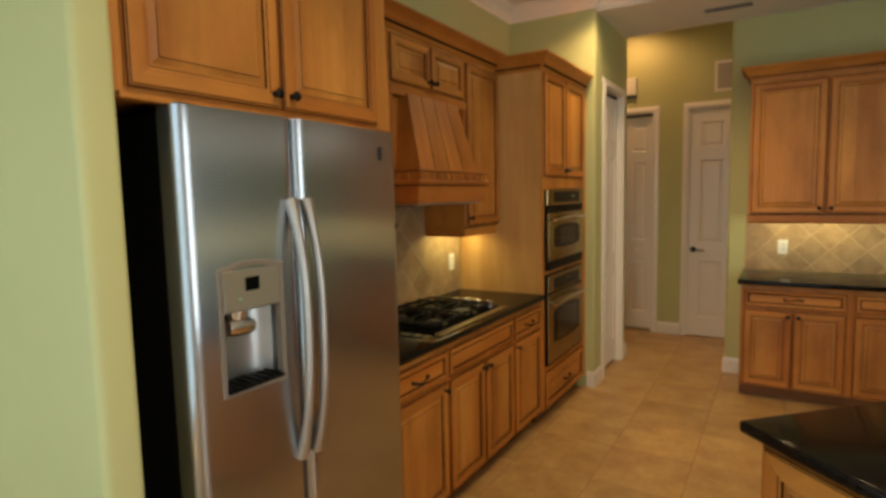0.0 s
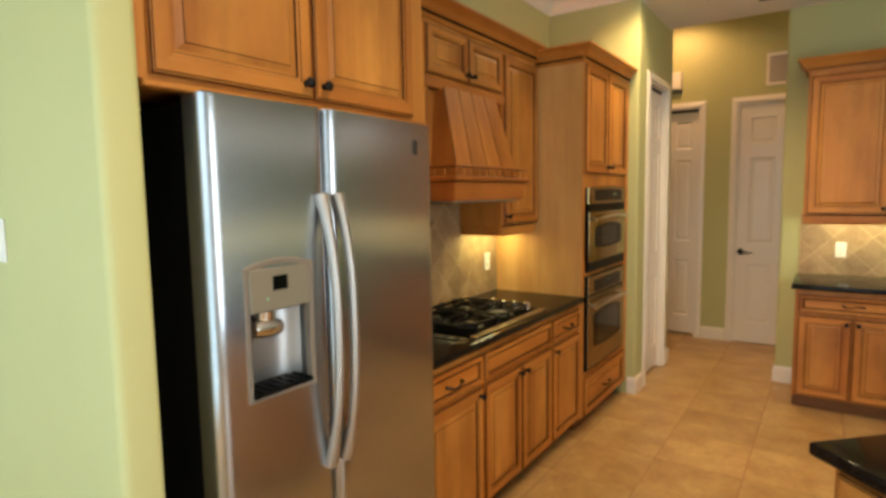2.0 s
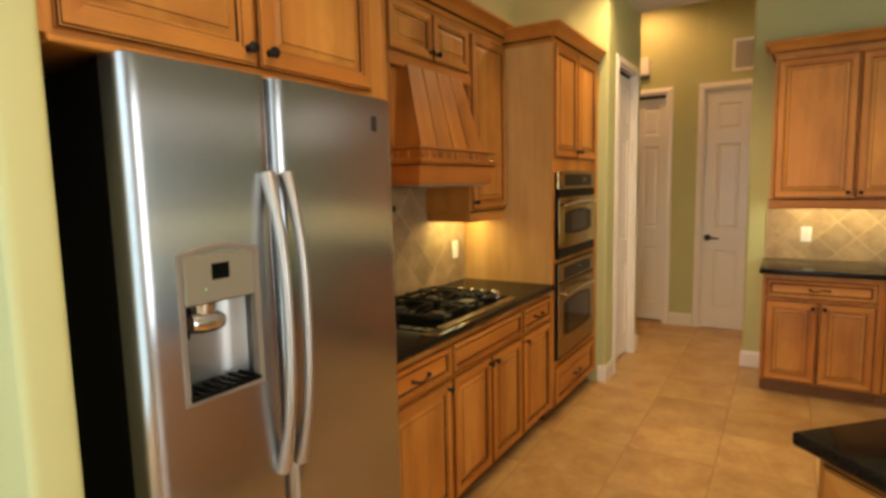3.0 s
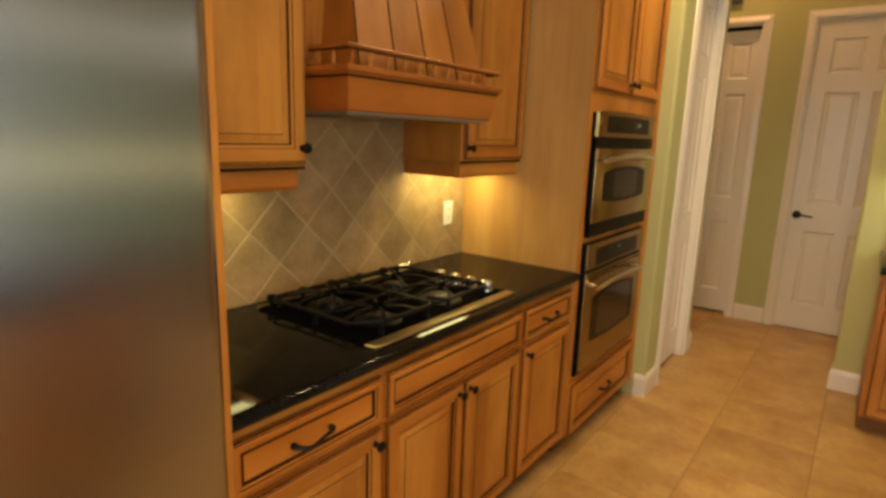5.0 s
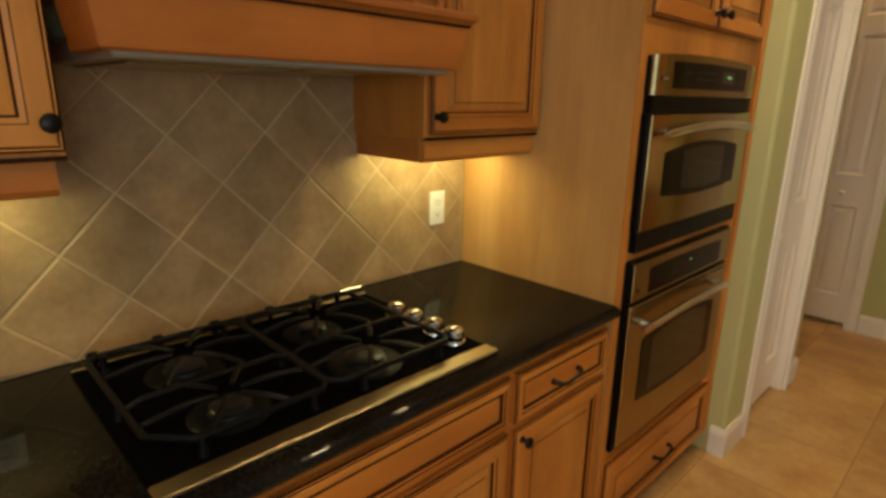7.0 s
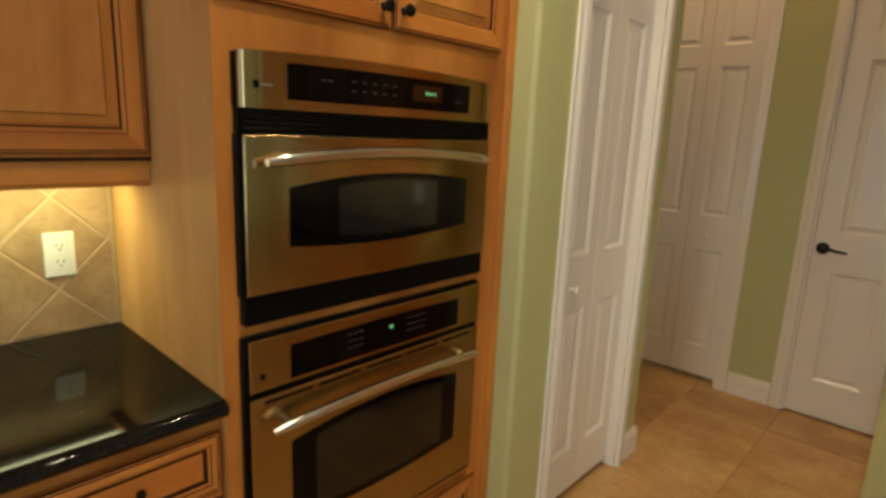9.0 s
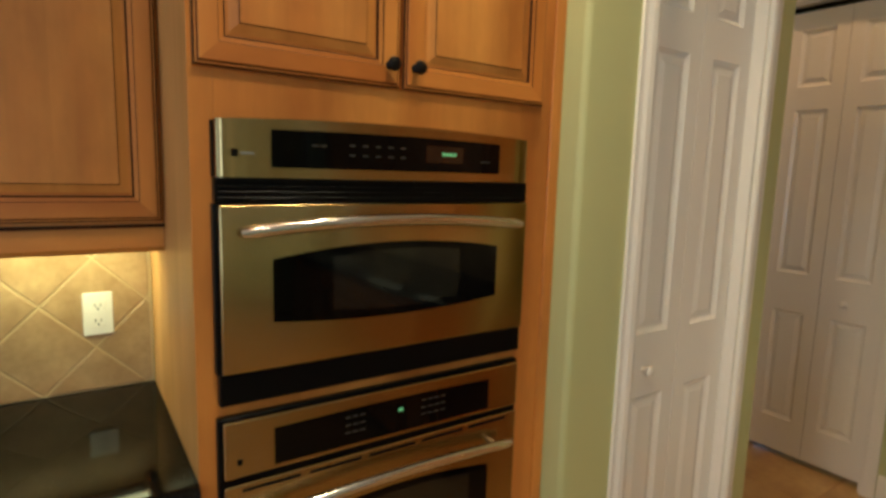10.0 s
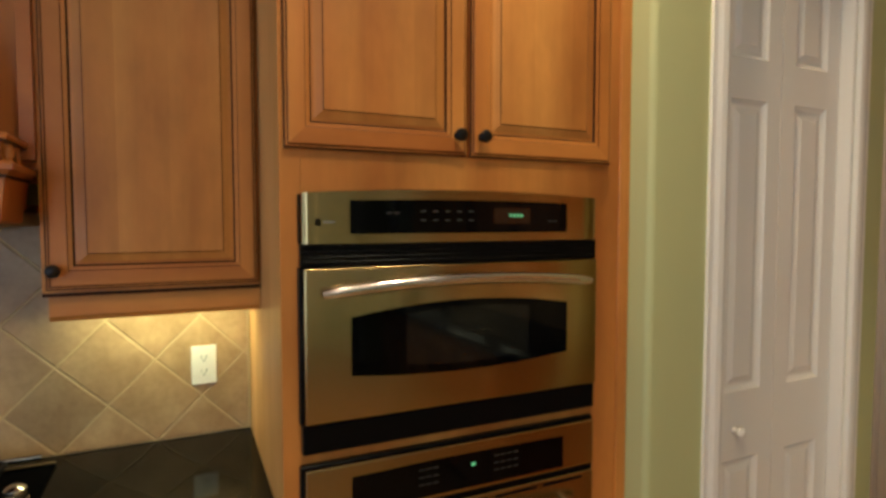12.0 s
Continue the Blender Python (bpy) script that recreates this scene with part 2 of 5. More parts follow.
# ---- building helpers ----


def along_x(x0):
    """Local (u, z, d) for a face that looks along +x: u is y."""
    return lambda u, z, d: (x0 + d, u, z)


def along_y(y0):
    """Local (u, z, d) for a face that looks along -y: u is x."""
    return lambda u, z, d: (u, y0 - d, z)


def flat(x, y, z):
    return (x, y, z)


def thing(name, at, label, category, group="", kind=""):
    ob = new(name)
    ob.empty_display_size = 0.1
    ob.location = at
    return tagged(ob, label, category, group, kind)


def root_place(ob):
    while ob.parent:
        ob = ob.parent
    return ob.location


def part(name, bm, material, parent=None, label="", smooth=False):
    """Links a bmesh, given in world places, as one mesh under a thing or a part."""
    bmesh.ops.recalc_face_normals(bm, faces=bm.faces)
    me = bpy.data.meshes.new(name)
    bm.to_mesh(me)
    bm.free()
    for m in (material if isinstance(material, (list, tuple)) else [material]):
        me.materials.append(m)
    if smooth:
        me.shade_smooth()
        me.set_sharp_from_angle(angle=radians(35))
    ob = new(name, me)
    if parent:
        me.transform(Matrix.Translation(-root_place(parent)))
        ob.parent = parent
    return tagged(ob, label)


def solid(name, bm, material, label, category, kind="structure", smooth=False):
    """A top-level mesh."""
    return tagged(part(name, bm, material, None, "", smooth), label, category, "", kind)


def box(bm, x0, x1, y0, y1, z0, z1, bevel=0.0, fn=None, mi=0, seg=1):
    fn = fn or flat
    vs = [bm.verts.new(fn(x, y, z)) for x in (x0, x1) for y in (y0, y1) for z in (z0, z1)]
    fs = []
    for q in ((0, 1, 3, 2), (4, 6, 7, 5), (0, 4, 5, 1), (2, 3, 7, 6), (0, 2, 6, 4), (1, 5, 7, 3)):
        f = bm.faces.new([vs[i] for i in q])
        f.material_index = mi
        fs.append(f)
    if bevel:
        es = list({e for f in fs for e in f.edges})
        bmesh.ops.bevel(bm, geom=es, offset=bevel, segments=seg, affect="EDGES", profile=0.5)
    return bm


def a_box(*a, **k):
    return box(bmesh.new(), *a, **k)


def sweep(bm, path, prof, fn=flat, closed=False, mi=0):
    """Runs a profile of (offset to the right of the path, height) along a polyline with mitred corners."""
    n, rows = len(path), []
    for i, (a, b) in enumerate(path):
        def way(p, q):
            d = Vector((q[0] - p[0], q[1] - p[1]))
            return d.normalized()
        if closed:
            d0, d1 = way(path[i - 1], path[i]), way(path[i], path[(i + 1) % n])
        else:
            d0 = way(path[max(i - 1, 0)], path[max(i, 1)])
            d1 = way(path[min(i, n - 2)], path[min(i + 1, n - 1)])
        n0, n1 = Vector((d0.y, -d0.x)), Vector((d1.y, -d1.x))
        mid = (n0 + n1)
        mid = mid / max(mid.dot(n0), 1e-6)
        rows.append([bm.verts.new(fn(a + mid.x * o, b + mid.y * o, h)) for o, h in prof])
    m = len(prof)
    for i in range(n if closed else n - 1):
        r0, r1 = rows[i], rows[(i + 1) % n]
        for k in range(m):
            f = bm.faces.new((r0[k], r1[k], r1[(k + 1) % m], r0[(k + 1) % m]))
            f.material_index = mi
    if not closed:
        for r in (rows[0], rows[-1]):
            f = bm.faces.new(r)
            f.material_index = mi
    return bm


def tube(bm, pts, r, n=8, mi=0, squash=1.0):
    """A round bar along points, or with a list of radii a turned one."""
    pts = [Vector(p) for p in pts]
    rs = r if isinstance(r, (list, tuple)) else [r] * len(pts)
    rows = []
    for i, p in enumerate(pts):
        d = (pts[min(i + 1, len(pts) - 1)] - pts[max(i - 1, 0)]).normalized()
        s = d.cross(Vector((0, 0, 1)) if abs(d.z) < 0.9 else Vector((1, 0, 0))).normalized()
        t = d.cross(s)
        rows.append([bm.verts.new(p + (s * math.cos(k * 2 * math.pi / n) + t * squash * math.sin(k * 2 * math.pi / n)) * rs[i]) for k in range(n)])
    for a, b in zip(rows, rows[1:]):
        for k in range(n):
            f = bm.faces.new((a[k], a[(k + 1) % n], b[(k + 1) % n], b[k]))
            f.material_index = mi
    for e in (rows[0], rows[-1]):
        bm.faces.new(e).material_index = mi
    return bm


def rings(bm, fn, u0, u1, z0, z1, steps, cap=0):
    """Nested rectangles: steps of (inset, depth, material of the band that leads to it: side and rail)."""
    rows = []
    for ins, d, _ in steps:
        rows.append([bm.verts.new(fn(u, z, d)) for u, z in ((u0 + ins, z0 + ins), (u1 - ins, z0 + ins), (u1 - ins, z1 - ins), (u0 + ins, z1 - ins))])
    for (a, b, st) in zip(rows, rows[1:], steps[1:]):
        for k in range(4):
            f = bm.faces.new((a[k], a[(k + 1) % 4], b[(k + 1) % 4], b[k]))
            f.material_index = st[2] if not isinstance(st[2], tuple) else st[2][1 if k in (0, 2) else 0]
    bm.faces.new(rows[-1]).material_index = cap
    return rows[0]


# slots: 0 upright grain, 1 grain along the rail, 2 dark glaze
FW = (0, 1)


def cabinet_door(name, fn, u0, u1, z0, z1, parent, rail, frame_w=0.056, horizontal=False):
    """A mitred frame with a raised centre panel and dark glaze in its grooves."""
    bm = bmesh.new()
    w = min(frame_w, 0.3 * min(u1 - u0, z1 - z0))
    steps = [(0.0, 0.0, FW), (0.0, 0.013, FW), (0.0035, 0.0165, 2), (0.0065, 0.0165, FW), (0.0092, 0.0180, 2), (0.011, 0.020, FW),
             (w - 0.013, 0.020, FW), (w - 0.0115, 0.0175, 2), (w - 0.0030, 0.0165, FW), (w, 0.0125, 2), (w + 0.001, 0.0105, 2),
             (w + 0.007, 0.0110, FW), (w + 0.024, 0.0165, 3), (w + 0.026, 0.0180, 2)]
    if min(u1 - u0, z1 - z0) < 0.2:
        w = 0.034
        steps = steps[:6] + [(w - 0.012, 0.020, FW), (w - 0.010, 0.0175, 2), (w - 0.005, 0.0160, FW), (w, 0.0125, 2), (w + 0.004, 0.0125, 2)]
    first = rings(bm, fn, u0, u1, z0, z1, steps, 1 if horizontal else 3)
    bm.faces.new(first)
    return part(name, bm, [WOOD_Z, rail, GLAZE, WOOD_FIELD], parent)


def knob(fn, u, z, d, parent):
    pr = [(0.000, 0.010), (0.004, 0.009), (0.007, 0.0055), (0.014, 0.0055), (0.018, 0.012), (0.023, 0.0155), (0.028, 0.0135), (0.031, 0.007)]
    bm = bmesh.new()
    tube(bm, [fn(u, z, d + a) for a, _ in pr], [r for _, r in pr], 12)
    return part("knob", bm, IRON, parent, "dark bronze round knob", True)


def pull(fn, u, z, d, parent, half=0.058):
    bm = bmesh.new()
    pts, rs = [], []
    for i in range(13):
        s = -1 + i / 6
        pts.append(fn(u + s * half, z + 0.006 * math.sin(s * math.pi), d + 0.006 + 0.022 * (1 - s ** 4)))
        rs.append(0.0042 + 0.0035 * abs(s) ** 2)
    tube(bm, pts, rs, 8)
    for s in (-1, 1):
        tube(bm, [fn(u + s * half, z, d - 0.001), fn(u + s * half, z, d + 0.009)], [0.009, 0.0075], 8)
    return part("pull", bm, IRON, parent, "dark bronze arched pull", True)


CROWN = [(0.0, 0.0), (0.004, 0.0), (0.010, 0.018), (0.012, 0.030), (0.020, 0.034), (0.028, 0.044), (0.036, 0.062), (0.050, 0.078), (0.062, 0.088),
         (0.070, 0.092), (0.070, 0.104), (0.0, 0.104)]


def crown_on(name, path, z, parent, mats=None):
    bm = bmesh.new()
    sweep(bm, path, [(o, z + h) for o, h in CROWN])
    ob = part(name, bm, mats or WOOD_Y, parent, "stained crown moulding")
    bm = bmesh.new()
    for (a, b), (c, d) in zip(path, path[1:]):
        L = math.hypot(c - a, d - b)
        k = int(L / 0.016)
        nx, ny = (d - b) / L, -(c - a) / L
        for i in range(k):
            s = (i + 0.5) / k
            px, py = a + (c - a) * s + nx * 0.0165, b + (d - b) * s + ny * 0.0165
            box(bm, px - 0.0045, px + 0.0045, py - 0.0045, py + 0.0045, z + 0.021, z + 0.031)
    bead = part("rope_bead", bm, GLAZE, ob, "dark rope bead")
    tagged(bead, kind="stuff")
    return ob


def clip_poly(poly, lo, hi):
    """A convex polygon cut to a rectangle."""
    for ax in (0, 1):
        for sign, lim in ((1, lo[ax]), (-1, hi[ax])):
            out = []
            for p, q in zip(poly, poly[1:] + poly[:1]):
                a, b = sign * (p[ax] - lim), sign * (q[ax] - lim)
                if a >= 0:
                    out.append(p)
                if (a > 0) != (b > 0) and a != b:
                    s = a / (a - b)
                    out.append((p[0] + (q[0] - p[0]) * s, p[1] + (q[1] - p[1]) * s))
            poly = out
            if len(poly) < 3:
                return []
    return poly


def shrink(poly, d):
    n, out = len(poly), []
    area = sum(p[0] * q[1] - q[0] * p[1] for p, q in zip(poly, poly[1:] + poly[:1]))
    sg = 1 if area > 0 else -1
    for i in range(n):
        p, q, r = poly[i - 1], poly[i], poly[(i + 1) % n]
        a, b = Vector((q[0] - p[0], q[1] - p[1])), Vector((r[0] - q[0], r[1] - q[1]))
        if a.length < 1e-5 or b.length < 1e-5:
            continue
        a.normalize(), b.normalize()
        n0, n1 = Vector((-a.y, a.x)) * sg, Vector((-b.y, b.x)) * sg
        m = n0 + n1
        m = m / max(m.dot(n0), 0.3)
        out.append((q[0] + m.x * d, q[1] + m.y * d))
    return out


def tile_piece(parent, poly, fn, thick, material, grout=0.003, round_edge=0.0025):
    outer = shrink(poly, grout / 2)
    inner = shrink(outer, round_edge)
    if len(outer) < 3 or len(inner) != len(outer):
        return
    bm = bmesh.new()
    r = [[bm.verts.new(fn(u, z, d)) for u, z in pl] for pl, d in ((outer, 0.0), (outer, thick - round_edge * 0.7), (inner, thick))]
    for a, b in zip(r, r[1:]):
        for k in range(len(a)):
            bm.faces.new((a[k], a[(k + 1) % len(a)], b[(k + 1) % len(a)], b[k]))
    bm.faces.new(r[2])
    part("tile", bm, material, parent)


def diagonal_tiles(parent, fn, lo, hi, u_at, z_at, half):
    k = 0
    for i in range(-40, 41):
        for j in range(-12, 13):
            if (i + j) % 2:
                continue
            cu, cz = u_at + i * half, z_at + j * half
            poly = clip_poly([(cu, cz - half), (cu + half, cz), (cu, cz + half), (cu - half, cz)], lo, hi)
            if poly:
                ps = [p for n, p in enumerate(poly) if math.dist(p, poly[n - 1]) > 0.006]
                if len(ps) >= 3:
                    xs, ys = [p[0] for p in ps], [p[1] for p in ps]
                    if max(xs) - min(xs) > 0.012 and max(ys) - min(ys) > 0.012:
                        tile_piece(parent, ps, fn, 0.007, WALLTILE, 0.0048)


def panel_leaf(bm, fn, u0, u1, z0, z1, cols, rows, thick):
    """A moulded door leaf: flat stiles and rails, with sunk and raised panels at the given columns and rows."""
    us = sorted({u0, u1, *[c for p in cols for c in p]})
    zs = sorted({z0, z1, *[c for p in rows for c in p]})
    for ua, ub in zip(us, us[1:]):
        for za, zb in zip(zs, zs[1:]):
            if (ua, ub) in cols and (za, zb) in rows:
                rings(bm, fn, ua, ub, za, zb, [(0, thick, 0), (0.004, thick - 0.004, 0), (0.014, thick - 0.011, 0), (0.022, thick - 0.011, 0), (0.042, thick - 0.004, 0)])
            else:
                bm.faces.new([bm.verts.new(fn(u, z, thick)) for u, z in ((ua, za), (ub, za), (ub, zb), (ua, zb))])
    for a, b in (((u0, z0), (u1, z0)), ((u1, z0), (u1, z1)), ((u1, z1), (u0, z1)), ((u0, z1), (u0, z0))):
        bm.faces.new([bm.verts.new(fn(*p, d)) for p, d in ((a, 0), (b, 0), (b, thick), (a, thick))])
    bm.faces.new([bm.verts.new(fn(u, z, 0)) for u, z in ((u0, z0), (u1, z0), (u1, z1), (u0, z1))])
    bmesh.ops.remove_doubles(bm, verts=bm.verts, dist=1e-5)
    return bm


CASING = [(0.0, 0.0), (0.0, 0.016), (0.012, 0.019), (0.030, 0.017), (0.044, 0.011), (0.050, 0.010), (0.060, 0.010), (0.060, 0.0)]


def casing(name, fn, u0, u1, top, label):
    """Moulded trim round an opening, on its left, head and right."""
    bm = sweep(bmesh.new(), [(u0, 0.001), (u0, top), (u1, top), (u1, 0.001)], [(-o, d) for o, d in CASING], lambda a, b, h: fn(a, b, h))
    return solid(name, bm, WHITE, label, "door trim")


BASE = [(0.0, 0.001), (0.014, 0.001), (0.014, 0.105), (0.011, 0.118), (0.007, 0.126), (0.006, 0.134), (0.0, 0.134)]


def baseboard(path):
    return solid("baseboard", sweep(bmesh.new(), path, BASE), WHITE, "white moulded baseboard along a green wall", "baseboard")

# ---- the large structure ----
WX = 0.725       # face of the pantry wall
WY = 0.925       # its end towards the cooking run
BACK = 3.04      # corridor's far wall
FARY = 1.85      # wall behind the far counter
OPX = 1.605      # where that wall ends at the corridor


def wall(name, bm, label, paint=None):
    return solid(name, bm, paint or GREEN, label, "wall")


def round_wall(name, pts, z0, z1, label, radius=0.02):
    """An upright prism on a plan outline; points given with True get a bullnose edge."""
    out = []
    n = len(pts)
    for i, (x, y, soft) in enumerate(pts):
        if not soft:
            out.append((x, y))
            continue
        p, q, r = Vector(pts[i - 1][:2]), Vector((x, y)), Vector(pts[(i + 1) % n][:2])
        a, b = q + (p - q).normalized() * radius, q + (r - q).normalized() * radius
        c = a + b - q
        for k in range(7):
            t = k / 6 * math.pi / 2
            out.append(tuple(c + (a - c) * math.cos(t) + (b - c) * math.sin(t)))
    bm = bmesh.new()
    lo, hi = [bm.verts.new((x, y, z0)) for x, y in out], [bm.verts.new((x, y, z1)) for x, y in out]
    for k in range(len(out)):
        bm.faces.new((lo[k], lo[(k + 1) % len(out)], hi[(k + 1) % len(out)], hi[k]))
    bm.faces.new(lo), bm.faces.new(hi)
    return solid(name, bm, GREEN, label, "wall", smooth=True)


wall("wall_cooking", a_box(-0.12, 0.0, -2.785, WY, 0, H), "sage green painted wall behind the cooking cabinets")
round_wall("wall_wing", [(-2.6, -2.88, False), (0.705, -2.88, True), (0.705, -2.785, True), (-2.6, -2.785, False)], 0, H, "pale green wing wall beside the refrigerator")
# pantry wall with an opening for the folding door
PAN0, PAN1, DOORTOP = 1.19, 1.79, 2.46
round_wall("wall_pantry_end", [(-0.12, WY, False), (WX, WY, True), (WX, PAN0, False), (WX - 0.12, PAN0, False), (WX - 0.12, WY + 0.12, False), (-0.12, WY + 0.12, False)],
           0, H, "sage green wall end with a rounded corner")
round_wall("wall_pantry_far", [(WX - 0.12, PAN1, False), (WX, PAN1, False), (WX, 1.97, True), (WX - 0.12, 1.97, False)], 0, HALL_H, "sage green wall beside the corridor")
wall("wall_pantry_head", a_box(WX - 0.12, WX, PAN0, PAN1, DOORTOP, H), "sage green wall over the pantry door")
wall("wall_pantry_inside", a_box(-0.12, WX - 0.12, 1.85, 1.97, 0, HALL_H), "green wall between pantry and corridor")
wall("wall_pantry_back", a_box(-0.24, -0.12, WY, 1.97, 0, H), "green wall at the back of the pantry")
# far wall of the kitchen
round_wall("wall_far", [(OPX, FARY, True), (3.95, FARY, False), (3.95, 1.97, False), (OPX, 1.97, True)], 0, HALL_H, "sage green wall behind the far counter")
wall("wall_nook_sill", a_box(3.95, 5.4, FARY, 1.97, 0, 0.93), "sage green wall under the nook window")
wall("wall_nook_head", a_box(3.95, 5.4, FARY, 1.97, 2.56, HALL_H), "sage green wall over the nook window")
wall("wall_nook_side", a_box(5.3, 5.4, FARY, 1.97, 0.93, 2.56), "sage green wall beside the nook window")
# corridor
CL0, CL1 = 0.16, 0.765
DR0, DR1 = 1.125, 1.885
wall("wall_corridor_left", a_box(-1.6, CL0, BACK, BACK + 0.12, 0, HALL_H), "warmly lit green corridor wall")
wall("wall_corridor_middle", a_box(CL1, DR0, BACK, BACK + 0.12, 0, HALL_H), "green corridor wall between two white doors")
wall("wall_corridor_right", a_box(DR1, 4.07, BACK, BACK + 0.12, 0, HALL_H), "green corridor wall")
wall("wall_corridor_head", a_box(CL0, CL1, BACK, BACK + 0.12, DOORTOP, HALL_H), "green corridor wall over the closet")
wall("wall_corridor_head_2", a_box(DR0, DR1, BACK, BACK + 0.12, DOORTOP, HALL_H), "green corridor wall over the door")
wall("wall_corridor_close", a_box(3.95, 4.07, 1.97, BACK, 0, HALL_H), "green wall that closes the corridor")
wall("wall_corridor_end", a_box(-1.72, -1.6, 1.85, BACK + 0.12, 0, HALL_H), "green end wall of the corridor")
wall("wall_corridor_side", a_box(-1.6, -0.24, 1.85, 1.97, 0, HALL_H), "green side wall of the corridor")
wall("wall_closet_back", a_box(CL0 - 0.1, DR1 + 0.1, BACK + 0.5, BACK + 0.6, 0, HALL_H), "plain wall behind the corridor doors")
# outer walls, with a window over the far side and a sliding door behind
wall("wall_side_high", a_box(5.4, 5.52, -5.2, 1.97, 2.56, HALL_H), "sage green outer wall over the terrace door", GREEN)
wall("wall_side_end", a_box(5.4, 5.52, -5.2, -4.5, 0, 2.56), "sage green outer wall beside the added side door", GREEN)
wall("wall_side_left", a_box(5.4, 5.52, -2.1, -1.6, 0, 2.56), "sage green outer wall beside the terrace door", GREEN)
wall("wall_side_right", a_box(5.4, 5.52, 1.6, 1.97, 0, 2.56), "sage green outer wall beside the terrace door", GREEN)
wall("wall_back_left", a_box(-2.6, -1.6, -5.32, -5.2, 0, H), "off-white painted wall beside the sliding door", CREAM)
wall("wall_back_right", a_box(2.6, 5.52, -5.32, -5.2, 0, H), "off-white painted wall beside the sliding door", CREAM)
wall("wall_back_head", a_box(-1.6, 2.6, -5.32, -5.2, 2.46, H), "off-white painted wall over the sliding door", CREAM)
wall("wall_living", a_box(-2.72, -2.6, -5.32, -2.785, 0, H), "off-white painted wall of the adjoining room", CREAM)
solid("ceiling", a_box(-2.72, 5.52, -5.32, 0.95, H, H + 0.1), CEIL, "flat white painted ceiling", "ceiling")
solid("ceiling_corridor", a_box(-1.72, 4.07, 1.85, BACK + 0.6, HALL_H, HALL_H + 0.1), CEIL, "white painted corridor ceiling", "ceiling")
solid("ceiling_beam", a_box(WX - 0.05, 5.4, 0.95, FARY, 2.985, HALL_H), CEIL, "dropped white soffit before the corridor", "soffit")
solid("ceiling_pantry", a_box(-0.24, WX - 0.12, WY, 1.97, H, H + 0.1), CEIL, "plain pantry ceiling", "ceiling")
ROOMCROWN = [(0.0, H - 0.115), (0.008, H - 0.115), (0.012, H - 0.10), (0.024, H - 0.088), (0.040, H - 0.062), (0.062, H - 0.040), (0.076, H - 0.030), (0.080, H - 0.014),
             (0.088, H - 0.012), (0.088, H - 0.001), (0.0, H - 0.001)]
solid("trim_crown", sweep(bmesh.new(), [(0.0, -2.785), (0.0, WY), (WX, WY), (WX, 0.95), (5.4, 0.95), (5.4, -5.2)], ROOMCROWN), WHITE, "white crown moulding under the ceiling", "crown moulding")
solid("trim_crown_wing", sweep(bmesh.new(), [(-2.6, -2.88), (0.705, -2.88), (0.705, -2.785), (0.0, -2.785)][::-1], ROOMCROWN[::1]), WHITE, "white crown moulding round the wing wall", "crown moulding")

# baseboards
baseboard([(0.668, WY - 0.001), (WX, WY - 0.001), (WX, PAN0 - 0.066)])
baseboard([(WX, PAN1 + 0.066), (WX, 1.97), (-0.2, 1.97)])
baseboard([(4.0, 1.97), (OPX, 1.97), (OPX, FARY), (1.752, FARY)])
baseboard([(CL1 + 0.066, BACK), (DR0 - 0.066, BACK)])
baseboard([(-1.6, BACK), (CL0 - 0.066, BACK)])
baseboard([(DR1 + 0.066, BACK), (4.0, BACK)])
baseboard([(-2.6, -2.88), (0.705, -2.88), (0.705, -2.785), (0.62, -2.785)])

# door trim
casing("trim_pantry", along_x(WX), PAN0, PAN1, DOORTOP, "white moulded casing round the pantry door")
casing("trim_closet", along_y(BACK), CL0, CL1, DOORTOP, "white moulded casing round the closet door")
casing("trim_corridor_door", along_y(BACK), DR0, DR1, DOORTOP, "white moulded casing round the corridor door")
for nm, fn, a, b in (("trim_jamb_pantry", along_x(WX), PAN0, PAN1), ("trim_jamb_closet", along_y(BACK), CL0, CL1), ("trim_jamb_door", along_y(BACK), DR0, DR1)):
    bm = bmesh.new()
    box(bm, a, a + 0.014, 0.0, DOORTOP, -0.12, -0.001, fn=fn)
    box(bm, b - 0.014, b, 0.0, DOORTOP, -0.12, -0.001, fn=fn)
    box(bm, a + 0.014, b - 0.014, DOORTOP - 0.014, DOORTOP, -0.12, -0.001, fn=fn)
    solid(nm, bm, WHITE, "white painted door jamb", "door jamb")
ROWS3 = [(0.22, 0.835), (1.045, 1.915), (2.035, 2.325)]


